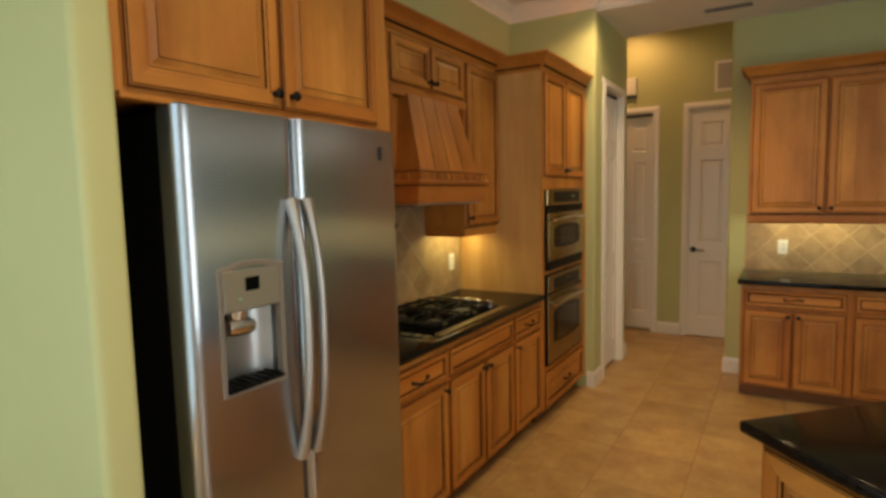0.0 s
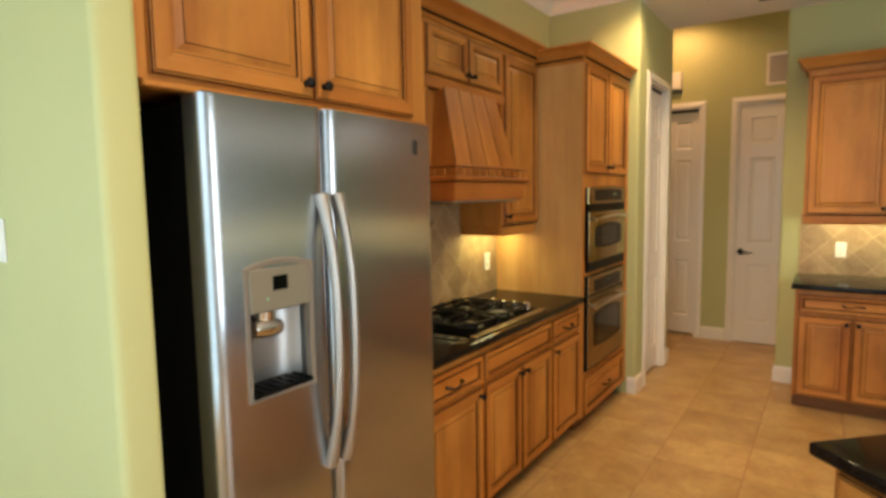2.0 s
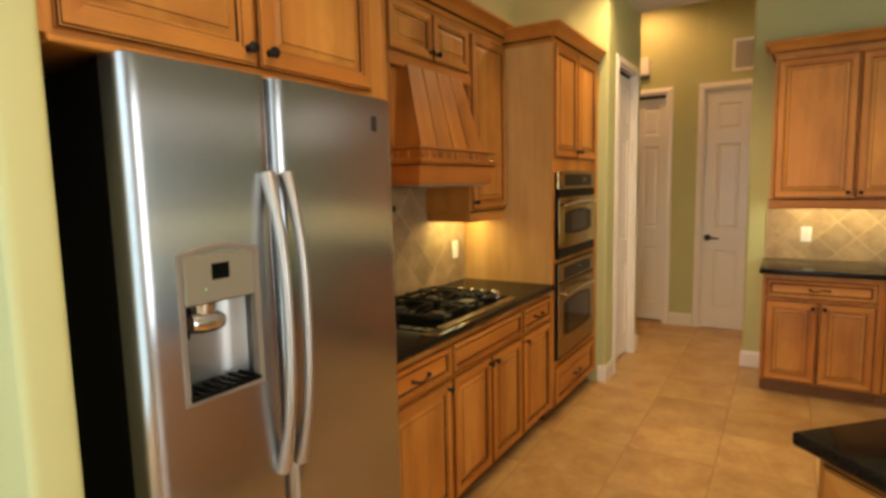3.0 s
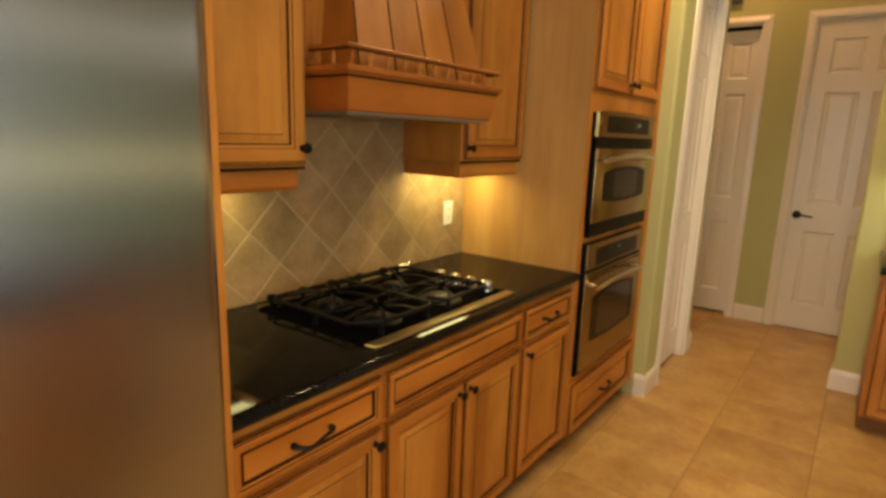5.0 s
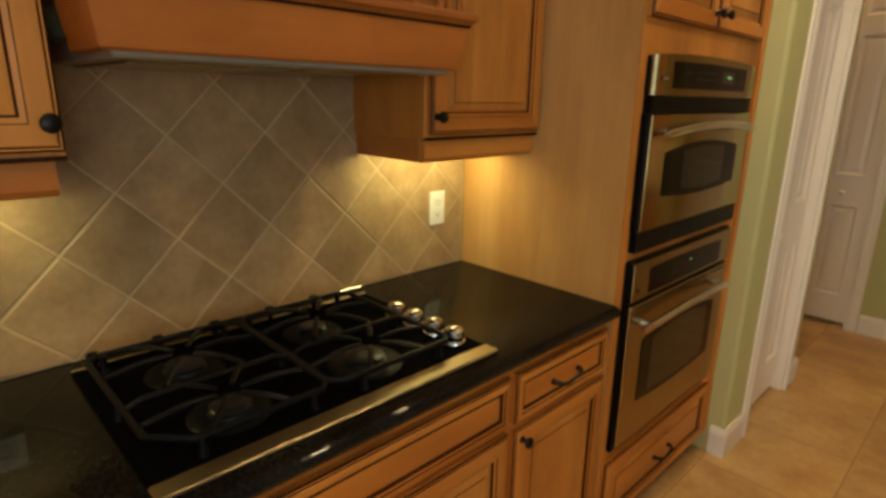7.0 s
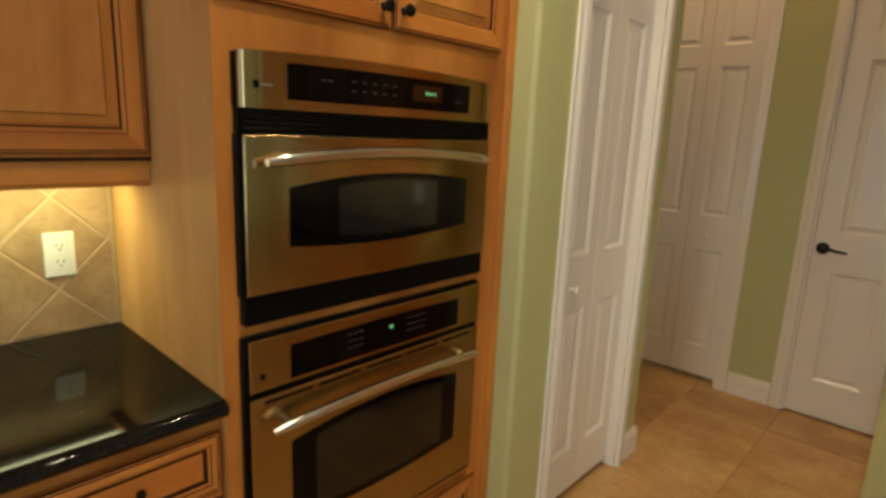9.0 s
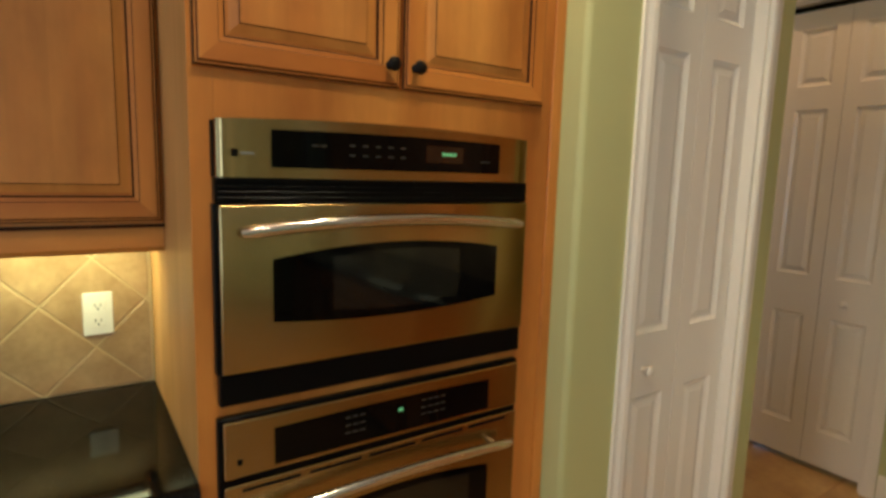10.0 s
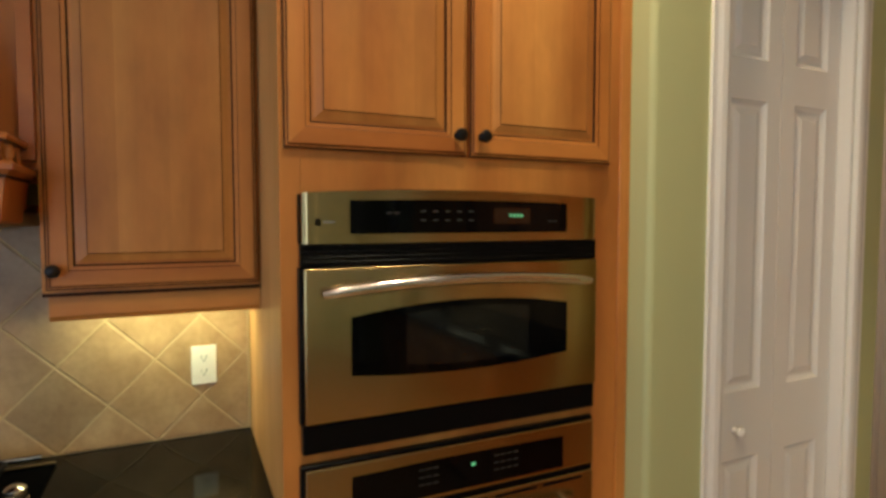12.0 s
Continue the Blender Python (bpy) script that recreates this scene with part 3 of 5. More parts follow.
def folding_door(name, fn, a, b, depth, label, knob_right):
    root = thing(name, fn((a + b) / 2, 0.0, depth), label, "folding door", kind="structure")
    mid = (a + b) / 2
    for i, (u0, u1) in enumerate(((a + 0.017, mid - 0.0015), (mid + 0.0015, b - 0.017))):
        m = 0.062
        leaf = part("door_leaf", panel_leaf(bmesh.new(), lambda u, z, d: fn(u, z, d + depth), u0, u1, 0.03, DOORTOP - 0.045, [(u0 + m, u1 - m)], ROWS3, 0.033), WHITE, root)
        if i == knob_right:
            pr = [(0.0, 0.011), (0.004, 0.009), (0.012, 0.009), (0.018, 0.016), (0.026, 0.018), (0.032, 0.012), (0.034, 0.004)]
            uk = (u0 + u1) / 2 - (0.03 if not knob_right else 0.02)
            part("knob", tube(bmesh.new(), [fn(uk, 0.925, depth + 0.033 + q) for q, _ in pr], [r for _, r in pr], 12), WHITE, leaf, "small white round knob", True)
    part("track", a_box(a + 0.015, b - 0.015, DOORTOP - 0.036, DOORTOP - 0.015, 0.0, 0.03, fn=lambda u, z, d: fn(u, z, d + depth)), BLACKP, root, "dark door track")
    return root


folding_door("door_pantry", along_x(WX), PAN0, PAN1, -0.075, "closed white panelled folding pantry door", 0)
folding_door("door_closet", along_y(BACK), CL0, CL1, -0.075, "closed white panelled folding closet door", 1)
door = thing("door_corridor", (1.5, BACK, 0), "closed white six-panel door with a dark lever", "door", kind="structure")
fn = lambda u, z, d: (u, BACK + 0.05 - d, z)
cols = [(DR0 + 0.12, DR0 + 0.34), (DR1 - 0.34, DR1 - 0.12)]
leaf = part("door_leaf", panel_leaf(bmesh.new(), fn, DR0 + 0.016, DR1 - 0.016, 0.012, DOORTOP - 0.017, cols, [(0.22, 0.83), (1.045, 1.915), (2.05, 2.31)], 0.04), WHITE, door)
bm = bmesh.new()
tube(bm, [fn(1.185, 0.955, 0.04), fn(1.185, 0.955, 0.046), fn(1.185, 0.955, 0.052)], [0.032, 0.031, 0.022], 16)
tube(bm, [fn(1.185, 0.955, 0.05), fn(1.185, 0.955, 0.085)], 0.011, 10)
tube(bm, [fn(1.18, 0.955, 0.085), fn(1.22, 0.957, 0.088), fn(1.26, 0.951, 0.086), fn(1.30, 0.948, 0.080)], [0.011, 0.009, 0.008, 0.006], 8)
part("lever", bm, IRON, leaf, "dark bronze lever handle", True)

# floor bed under the tiles
floor = solid("floor", a_box(-2.72, 5.52, -5.32, 1.97, -0.12, -0.002), FLOORGROUT, "beige ceramic tile floor with darker joints", "floor")
solid("floor_corridor", a_box(-1.72, 4.07, 1.97, BACK + 0.6, -0.12, -0.002), FLOORGROUT, "tiled corridor floor bed", "floor")
backsplash = solid("wall_backsplash", a_box(0.0005, 0.0103, -1.72, -0.001, 0.9145, 1.60), WALLGROUT, "diagonal taupe tile backsplash with pale grout", "backsplash")
backsplash_far = solid("wall_backsplash_far", a_box(1.74, 4.6, FARY - 0.0103, FARY - 0.0005, 0.9145, 1.40), WALLGROUT, "diagonal taupe tile backsplash over the far counter", "backsplash")
bm = bmesh.new()
box(bm, 0.0104, 0.0125, -0.0055, -0.001, 0.915, 1.33)
solid("trim_grout", bm, WALLGROUT, "pale grout line in the backsplash corner", "grout")

# sliding glass doors behind and beside the walk; door_added_side is an addition for its light
win = thing("door_terrace", (5.46, 0.0, 0), "white framed sliding glass terrace door", "sliding door", kind="structure")
bm = bmesh.new()
for a, b, c, d in ((-1.6, 1.6, 0.0, 0.07), (-1.6, 1.6, 2.49, 2.56), (-1.6, -1.53, 0.07, 2.49), (1.53, 1.6, 0.07, 2.49), (-0.04, 0.04, 0.07, 2.49)):
    box(bm, 5.43, 5.49, a, b, c, d)
part("door_frame", bm, WHITE, win)
for a, b in ((-1.53, -0.04), (0.04, 1.53)):
    p = part("pane", a_box(5.455, 5.461, a, b, 0.07, 2.49), PANE, win)
    p.visible_shadow = False
# Unseen door, added as the opening for the side fill.
side_door = thing("door_added_side", (5.46, -3.3, 0), "unseen sliding glass door added to let in side daylight", "sliding door", kind="structure")
bm = bmesh.new()
for a, b, c, d in ((-4.5, -2.1, 0.0, 0.07), (-4.5, -2.1, 2.49, 2.56), (-4.5, -4.43, 0.07, 2.49), (-2.17, -2.1, 0.07, 2.49), (-3.34, -3.26, 0.07, 2.49)):
    box(bm, 5.43, 5.49, a, b, c, d)
part("door_frame", bm, WHITE, side_door)
for a, b in ((-4.43, -3.34), (-3.26, -2.17)):
    p = part("pane", a_box(5.455, 5.461, a, b, 0.07, 2.49), PANE, side_door)
    p.visible_shadow = False
nook = thing("window_nook", (4.62, 1.91, 0.93), "white framed window beyond the far counter", "window", kind="structure")
bm = bmesh.new()
for a, b, c, d in ((3.95, 5.3, 0.93, 1.0), (3.95, 5.3, 2.49, 2.56), (3.95, 4.01, 1.0, 2.49), (5.24, 5.3, 1.0, 2.49)):
    box(bm, a, b, 1.88, 1.94, c, d)
part("window_frame", bm, WHITE, nook)
p = part("pane", a_box(4.01, 5.24, 1.907, 1.913, 1.0, 2.49), PANE, nook)
p.visible_shadow = False
sl = thing("door_sliding", (0.5, -5.26, 0), "white framed sliding glass door", "sliding door", kind="structure")
bm = bmesh.new()
for a, b, c, d in ((-1.6, 2.6, 0.0, 0.07), (-1.6, 2.6, 2.39, 2.46), (-1.6, -1.53, 0.07, 2.39), (2.53, 2.6, 0.07, 2.39), (-0.24, -0.16, 0.07, 2.39), (1.16, 1.24, 0.07, 2.39)):
    box(bm, a, b, -5.29, -5.23, c, d)
part("door_frame", bm, WHITE, sl)
for a, b in ((-1.53, -0.24), (-0.16, 1.16), (1.24, 2.53)):
    p = part("pane", a_box(a, b, -5.263, -5.257, 0.07, 2.39), PANE, sl)
    p.visible_shadow = False
gm = Mat("lawn", 0.9)
gm.color(gm.ramp(gm.noise(3, 5), [(0.3, (0.04, 0.07, 0.02, 1)), (0.7, (0.09, 0.14, 0.04, 1))]))
solid("ground", a_box(-400, 400, -400, 400, -0.32, -0.14), gm.m, "plain grass outside the house", "ground")

# unseen dark hedge beyond the terrace, added to keep sky out of the refrigerator's reflection
bm = bmesh.new()
rng = random.Random(5)
cols = []
for i in range(61):
    y = -18 + i * 0.6
    cols.append([bm.verts.new((12.6 + rng.uniform(-0.25, 0.25) + 0.1 * k, y, -0.14 + k * 0.58 + (rng.uniform(-0.2, 0.2) if k else 0))) for k in range(8)] + [bm.verts.new((14.2, y, 3.7)), bm.verts.new((14.3, y, -0.14))])
for ca, cb in zip(cols, cols[1:]):
    for k in range(9):
        bm.faces.new((ca[k], cb[k], cb[k + 1], ca[k + 1]))
hm = Mat("sky_screen_leaves", 0.7)
hm.color(hm.ramp(hm.noise(9, 5), [(0.3, (0.05, 0.06, 0.02, 1)), (0.7, (0.13, 0.14, 0.05, 1))])).bump(hm.noise(12, 4), 0.8, 0.05)
solid("backdrop", bm, hm.m, "unseen green hedge added to screen the sky beyond the terrace", "hedge", smooth=False)

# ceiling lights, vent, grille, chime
# Fixtures also for the three added lamps, which stay out of view.
for cx, cy, watts in CANS_AND_FILLS:
    can = thing("can_and_fill_light", (cx, cy, H), "lit round recessed ceiling light with white ring, first one seen, others added", "ceiling light", "ceiling lights")
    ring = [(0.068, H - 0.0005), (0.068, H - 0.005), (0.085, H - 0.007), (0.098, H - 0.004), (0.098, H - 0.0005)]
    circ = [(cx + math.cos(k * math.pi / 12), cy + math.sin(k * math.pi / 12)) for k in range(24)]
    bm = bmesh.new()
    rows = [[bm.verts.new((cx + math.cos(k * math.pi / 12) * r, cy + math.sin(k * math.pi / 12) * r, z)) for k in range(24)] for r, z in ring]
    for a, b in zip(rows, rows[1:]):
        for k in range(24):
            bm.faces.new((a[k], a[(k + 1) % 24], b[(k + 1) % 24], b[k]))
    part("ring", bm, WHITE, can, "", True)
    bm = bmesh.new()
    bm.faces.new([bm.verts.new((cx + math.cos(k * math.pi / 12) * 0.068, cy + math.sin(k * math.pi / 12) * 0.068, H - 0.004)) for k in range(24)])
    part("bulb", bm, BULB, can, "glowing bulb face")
vent = thing("ceiling_vent", (1.6, 1.44, 2.985), "grey slotted air vent in the soffit", "vent")
bm = bmesh.new()
sweep(bm, [(1.435, 1.40), (1.435, 1.48), (1.765, 1.48), (1.765, 1.40)], [(0.0, 2.9845), (0.0, 2.978), (0.02, 2.980), (0.02, 2.9845)], closed=True)
part("frame", bm, FASCIA_GREY, vent)
part("backing", a_box(1.436, 1.764, 1.401, 1.479, 2.983, 2.9848), SLOT, vent)
for k in range(4):
    part("slat", a_box(1.437, 1.763, 1.41 + k * 0.018, 1.414 + k * 0.018, 2.976, 2.983), FASCIA_GREY, vent)
grille = thing("return_air_grille", (1.53, BACK, 2.6), "white louvred air grille over the door", "air grille")
gf = along_y(BACK)
sweep_bm = sweep(bmesh.new(), [(1.36, 2.605), (1.36, 2.915), (1.72, 2.915), (1.72, 2.605)], [(0.0, 0.001), (0.0, 0.012), (0.028, 0.008), (0.028, 0.001)], lambda a, b, h: gf(a, b, h), True)
part("frame", sweep_bm, WHITE, grille)
# Backing and slats toned below the white frame: recess shade in their colour.
part("backing", a_box(1.362, 1.718, 2.607, 2.913, 0.001, 0.003, fn=gf), FASCIA_GREY, grille)
for k in range(16):
    z = 2.632 + k * 0.0165
    bm = bmesh.new()
    vs = [bm.verts.new(gf(u, zz, d)) for u, zz, d in ((1.388, z, 0.009), (1.692, z, 0.009), (1.692, z + 0.011, 0.004), (1.388, z + 0.011, 0.004), (1.388, z + 0.002, 0.0095), (1.692, z + 0.002, 0.0095), (1.692, z + 0.013, 0.0045), (1.388, z + 0.013, 0.0045))]
    for q in ((0, 1, 2, 3), (4, 5, 6, 7), (0, 1, 5, 4), (2, 3, 7, 6), (1, 2, 6, 5), (0, 3, 7, 4)):
        bm.faces.new([vs[i] for i in q])
    part("slat", bm, CREAM, grille)
chime = thing("door_chime", (0.52, BACK, 2.65), "white box door chime on the green wall", "door chime")
part("cover", a_box(0.45, 0.58, 2.66, 2.84, 0.004, 0.05, 0.006, along_y(BACK)), PLASTIC, chime)
part("base_plate", a_box(0.445, 0.585, 2.62, 2.845, 0.0005, 0.004, 0.0, along_y(BACK)), FASCIA_GREY, chime)

# ---- the cooking run ----
BF = 0.618       # face frame of the base units
UF = 0.318       # face frame of the wall units
TF = 0.637       # face frame of the oven unit
bx, ux, tx = along_x(BF), along_x(UF), along_x(TF)


def carcass(name, root, x1, y0, y1, z0, z1, mats=None, bevel=0.0015):
    return part(name, a_box(0.013, x1, y0, y1, z0, z1, bevel), mats or WOOD_Z, root)


def base_unit(y0, y1, label, drawers, doors, knobs, x0=0.013):
    root = thing("base_cabinet", (0.3, (y0 + y1) / 2, 0), label, "base cabinet", "base cabinets on the cooking wall")
    part("body", a_box(x0, BF, y0 + 0.0005, y1 - 0.0005, 0.10, 0.876, 0.0015), WOOD_Z, root)
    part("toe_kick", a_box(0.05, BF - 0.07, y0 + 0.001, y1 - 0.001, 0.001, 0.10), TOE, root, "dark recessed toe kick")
    for a, b, p in drawers:
        d = cabinet_door("drawer_front", bx, a, b, 0.703, 0.842, root, WOOD_Y, horizontal=True)
        if p is not None:
            pull(bx, p, 0.772, 0.0205, d)
    made = [cabinet_door("door", bx, a, b, 0.108, 0.688, root, WOOD_Y) for a, b in doors]
    for i, u in knobs:
        knob(bx, u, 0.652, 0.0195, made[i])
    return root


base_unit(-1.72, -1.232, "maple base cabinet beside the refrigerator panel", [(-1.712, -1.242, -1.49)], [(-1.712, -1.242)], [(0, -1.272)])
base_unit(-1.232, -0.45, "maple base cabinet under the gas cooktop", [(-1.222, -0.462, None)], [(-1.222, -0.845), (-0.837, -0.462)], [(0, -0.873), (1, -0.809)])
base_unit(-0.45, 0.0, "maple base cabinet beside the ovens", [(-0.440, -0.010, -0.23)], [(-0.440, -0.010)], [(0, -0.411)])

counter = thing("worktop", (0.33, -0.86, 0.876), "polished black granite worktop on the cooking run", "worktop")
bm = bmesh.new()
NOSE = [(0.012, 0.8765), (0.640, 0.8765), (0.6515, 0.879), (0.659, 0.886), (0.662, 0.896), (0.659, 0.905), (0.651, 0.9115), (0.640, 0.914), (0.012, 0.914)]
rows = [[bm.verts.new((x, y, z)) for x, z in NOSE] for y in (-1.7185, -0.0005)]
for k in range(len(NOSE)):
    bm.faces.new((rows[0][k], rows[1][k], rows[1][(k + 1) % len(NOSE)], rows[0][(k + 1) % len(NOSE)]))
bm.faces.new(rows[0]), bm.faces.new(rows[1])
part("slab", bm, GRANITE, counter, "", True)


def valance(root, fn, u0, u1, z0, z1, rail, d=0.0):
    bm = bmesh.new()
    pr = [(d - 0.02, z1), (d, z1), (d + 0.004, z1 - 0.006), (d + 0.004, z0 + 0.012), (d, z0 + 0.004), (d - 0.004, z0), (d - 0.02, z0)]
    rows = [[bm.verts.new(fn(u, z, dd)) for dd, z in pr] for u in (u0, u1)]
    n = len(pr)
    for k in range(n):
        bm.faces.new((rows[0][k], rows[1][k], rows[1][(k + 1) % n], rows[0][(k + 1) % n]))
    bm.faces.new(rows[0]), bm.faces.new(rows[1])
    return part("light_rail", bm, rail, root, "stained light rail under the cabinet")


def wall_unit(y0, y1, label, door, knob_u):
    root = thing("wall_cabinet", (0.16, (y0 + y1) / 2, 1.39), label, "wall cabinet", "wall cabinets over the cooktop")
    bm = bmesh.new()
    box(bm, 0.013, UF, y0 + 0.0005, y1 - 0.0005, 1.39, 2.42, 0.0015)
    part("body", bm, WOOD_Z, root)
    part("lower_bead", a_box(UF - 0.008, UF + 0.004, y0 + 0.001, y1 - 0.001, 1.3865, 1.3945), GLAZE, root, "dark glazed bead along the lower edge")
    d = cabinet_door("door", ux, door[0], door[1], 1.402, 2.395, root, WOOD_Y)
    knob(ux, knob_u, 1.447, 0.0195, d)
    valance(root, ux, y0 + (0.002 if y0 < -1 else 0.010), y1 - (0.016 if y0 < -1 else 0.001), 1.328, 1.39, WOOD_Y, -0.014)
    for a, b in ((y0 + 0.010, y0 + 0.025), (y1 - 0.031, y1 - 0.016)):
        part("light_rail_return", a_box(0.014, UF - 0.035, a, b, 1.329, 1.3895), WOOD_Y, root)
    return root


wall_unit(-1.72, -1.243, "maple wall cabinet with raised panel door beside the hood", (-1.700, -1.246), -1.265)
wall_unit(-0.468, 0.0, "maple wall cabinet with raised panel door beside the ovens", (-0.458, -0.008), -0.440)
for cy in (-0.23, -1.48):
    lt = thing("under_cabinet_light", (0.17, cy, 1.375), "lit slim light strip under the wall cabinet", "cabinet light", "under cabinet lights")
    part("housing", a_box(0.14, 0.20, cy - 0.18, cy + 0.18, 1.376, 1.3895), PLASTIC, lt)
    part("tube", a_box(0.15, 0.19, cy - 0.17, cy + 0.17, 1.370, 1.3755), STRIP, lt, "warm glowing tube")

# hood with its cupboard
hood = thing("range_hood", (0.2, -0.87, 1.55), "maple range hood with flared boards and a spindle gallery", "range hood")
part("cupboard", a_box(0.013, UF, -1.2425, -0.4685, 2.10, 2.42, 0.0015), WOOD_Z, hood)
d1 = cabinet_door("door", ux, -1.230, -0.864, 2.165, 2.398, hood, WOOD_Y, 0.052)
d2 = cabinet_door("door", ux, -0.856, -0.488, 2.165, 2.398, hood, WOOD_Y, 0.052)
knob(ux, -0.891, 2.203, 0.0195, d1)
knob(ux, -0.829, 2.203, 0.0195, d2)
part("back_panel", a_box(0.013, UF - 0.03, -1.2425, -0.4685, 1.672, 2.0995), HOOD_Z, hood, "recessed maple back panel")
bm = bmesh.new()
box(bm, UF - 0.03, UF + 0.022, -1.242, -0.469, 2.10, 2.15, 0.004)
box(bm, UF - 0.03, UF + 0.012, -1.242, -1.215, 1.69, 2.10)
box(bm, UF - 0.03, UF + 0.012, -0.496, -0.469, 1.69, 2.10)
part("face_frame", bm, HOOD_Y, hood)
# four boards that fan outwards and downwards
top_y = [-1.108, -0.976, -0.852, -0.720, -0.584]
low_y = [-1.158, -1.006, -0.855, -0.694, -0.532]
for k in range(4):
    bm = bmesh.new()
    rws = []
    for s in range(9):
        t = s / 8
        z = 2.115 - (2.115 - 1.676) * t
        x = UF + 0.026 + 0.110 * t
        a, b = top_y[k] + (low_y[k] - top_y[k]) * t, top_y[k + 1] + (low_y[k + 1] - top_y[k + 1]) * t
        rws.append([bm.verts.new(p) for p in ((UF - 0.03, a + 0.001, z), (x - 0.004, a + 0.001, z), (x, a + 0.0035, z), (x, b - 0.0035, z), (x - 0.004, b - 0.001, z), (UF - 0.03, b - 0.001, z))])
    for r0, r1 in zip(rws, rws[1:]):
        for q in range(6):
            f = bm.faces.new((r0[q], r1[q], r1[(q + 1) % 6], r0[(q + 1) % 6]))
            f.material_index = 1 if q in (1, 3) else 0
    bm.faces.new(rws[0]), bm.faces.new(rws[-1])
    part("board", bm, [HOOD_Z, GLAZE], hood)
# skirt, ledge and gallery
bm = bmesh.new()
loop = [(UF - 0.02, -1.222), (0.478, -1.222), (0.478, -0.494), (UF - 0.02, -0.494)]
sweep(bm, loop, [(-0.022, 1.5520), (-0.013, 1.5520), (-0.009, 1.5560), (-0.002, 1.5950), (0.006, 1.6470), (-0.018, 1.6470)])
part("skirt", bm, HOOD_Y, hood, "stained hood skirt")
bm = bmesh.new()
sweep(bm, loop, [(-0.05, 1.6470), (0.010, 1.6470), (0.014, 1.6530), (0.022, 1.6570), (0.022, 1.6670), (0.012, 1.6730), (-0.05, 1.6730)])
part("ledge", bm, HOOD_Y, hood, "moulded ledge")
part("hood_top", a_box(0.02, 0.46, -1.21, -0.506, 1.6540, 1.6710), HOOD_Y, hood)
bm = bmesh.new()
sweep(bm, loop, [(-0.006, 1.7150), (0.010, 1.7150), (0.013, 1.7210), (0.010, 1.7270), (-0.006, 1.7270)])
part("gallery_rail", bm, HOOD_Y, hood, "slim gallery rail")
part("ledge_bead", sweep(bmesh.new(), loop, [(-0.02, 1.6415), (0.0085, 1.6415), (0.0085, 1.6465), (-0.02, 1.6465)]), GLAZE, hood, "dark glazed line under the ledge")
part("rail_bead", sweep(bmesh.new(), loop, [(-0.004, 1.7115), (0.0115, 1.7115), (0.0115, 1.7148), (-0.004, 1.7148)]), GLAZE, hood, "dark glazed line under the gallery rail")
sp = [(1.6730, 0.0062), (1.6770, 0.0065), (1.6810, 0.0035), (1.6910, 0.0064), (1.6970, 0.0064), (1.7060, 0.0034), (1.7110, 0.0062), (1.7155, 0.0062)]
for k in range(11):
    y = -1.212 + k * 0.0708
    part("spindle", tube(bmesh.new(), [(0.480, y, z) for z, _ in sp], [r for _, r in sp], 8), HOOD_Z, hood, "", True)
for k in range(1, 3):
    for y in (-1.222, -0.494):
        part("spindle", tube(bmesh.new(), [(0.480 - k * 0.06, y, z) for z, _ in sp], [r for _, r in sp], 8), HOOD_Z, hood, "", True)
bm = bmesh.new()
box(bm, 0.02, 0.452, -1.196, -0.520, 1.5430, 1.5790, 0.003)
part("liner", bm, LINER, hood, "pale enamelled hood liner")
for k in range(2):
    part("filter", a_box(0.06, 0.40, -1.16 + k * 0.305, -0.865 + k * 0.305, 1.5385, 1.5425), STEEL_H, hood, "metal grease filter")
crown = thing("cabinet_crown", (0.35, -0.86, 2.42), "stained crown moulding over the wall cabinets", "crown moulding")
crown_on("moulding", [(UF + 0.003, -1.735), (UF + 0.003, -0.001)], 2.4205, crown)
part("top_board", a_box(0.013, UF, -1.735, -0.002, 2.4205, 2.44), WOOD_Y, crown)

# tall unit with two ovens
tall = thing("oven_cabinet", (0.32, 0.46, 0), "tall maple cabinet housing two wall ovens", "oven cabinet")
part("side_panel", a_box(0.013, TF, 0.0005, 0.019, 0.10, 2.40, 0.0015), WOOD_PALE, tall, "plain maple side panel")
part("side_panel", a_box(0.013, TF, 0.842, 0.86, 0.10, 2.40, 0.0015), WOOD_Z, tall)
part("top_box", a_box(0.014, TF - 0.001, 0.0195, 0.8415, 1.69, 2.40), WOOD_Z, tall)
part("bottom_box", a_box(0.014, TF - 0.001, 0.0195, 0.8415, 0.10, 0.40), WOOD_Z, tall)
part("back_board", a_box(0.014, 0.03, 0.0195, 0.8415, 0.401, 1.689), WOOD_Z, tall)
bm = bmesh.new()
for a, b, c, d in ((0.001, 0.044, 0.10, 2.40), (0.792, 0.925, 0.10, 2.40), (0.044, 0.792, 1.612, 1.705), (0.044, 0.792, 1.036, 1.068), (0.044, 0.792, 0.375, 0.408)):
    box(bm, TF - 0.0005, TF + 0.004, a, b - 0.0005, c, d)
part("face_frame", bm, WOOD_Z, tall)
part("filler", a_box(TF + 0.0045, TF + 0.012, 0.888, 0.9245, 0.10, 2.40, 0.002), WOOD_Z, tall, "narrow scribe moulding against the wall")
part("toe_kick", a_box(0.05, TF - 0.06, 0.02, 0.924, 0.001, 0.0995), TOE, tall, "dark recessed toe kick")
t4 = along_x(TF + 0.0045)
a1 = cabinet_door("door", t4, 0.008, 0.424, 1.706, 2.385, tall, WOOD_Y)
a2 = cabinet_door("door", t4, 0.431, 0.848, 1.706, 2.385, tall, WOOD_Y)
knob(t4, 0.396, 1.752, 0.0195, a1)
knob(t4, 0.459, 1.752, 0.0195, a2)
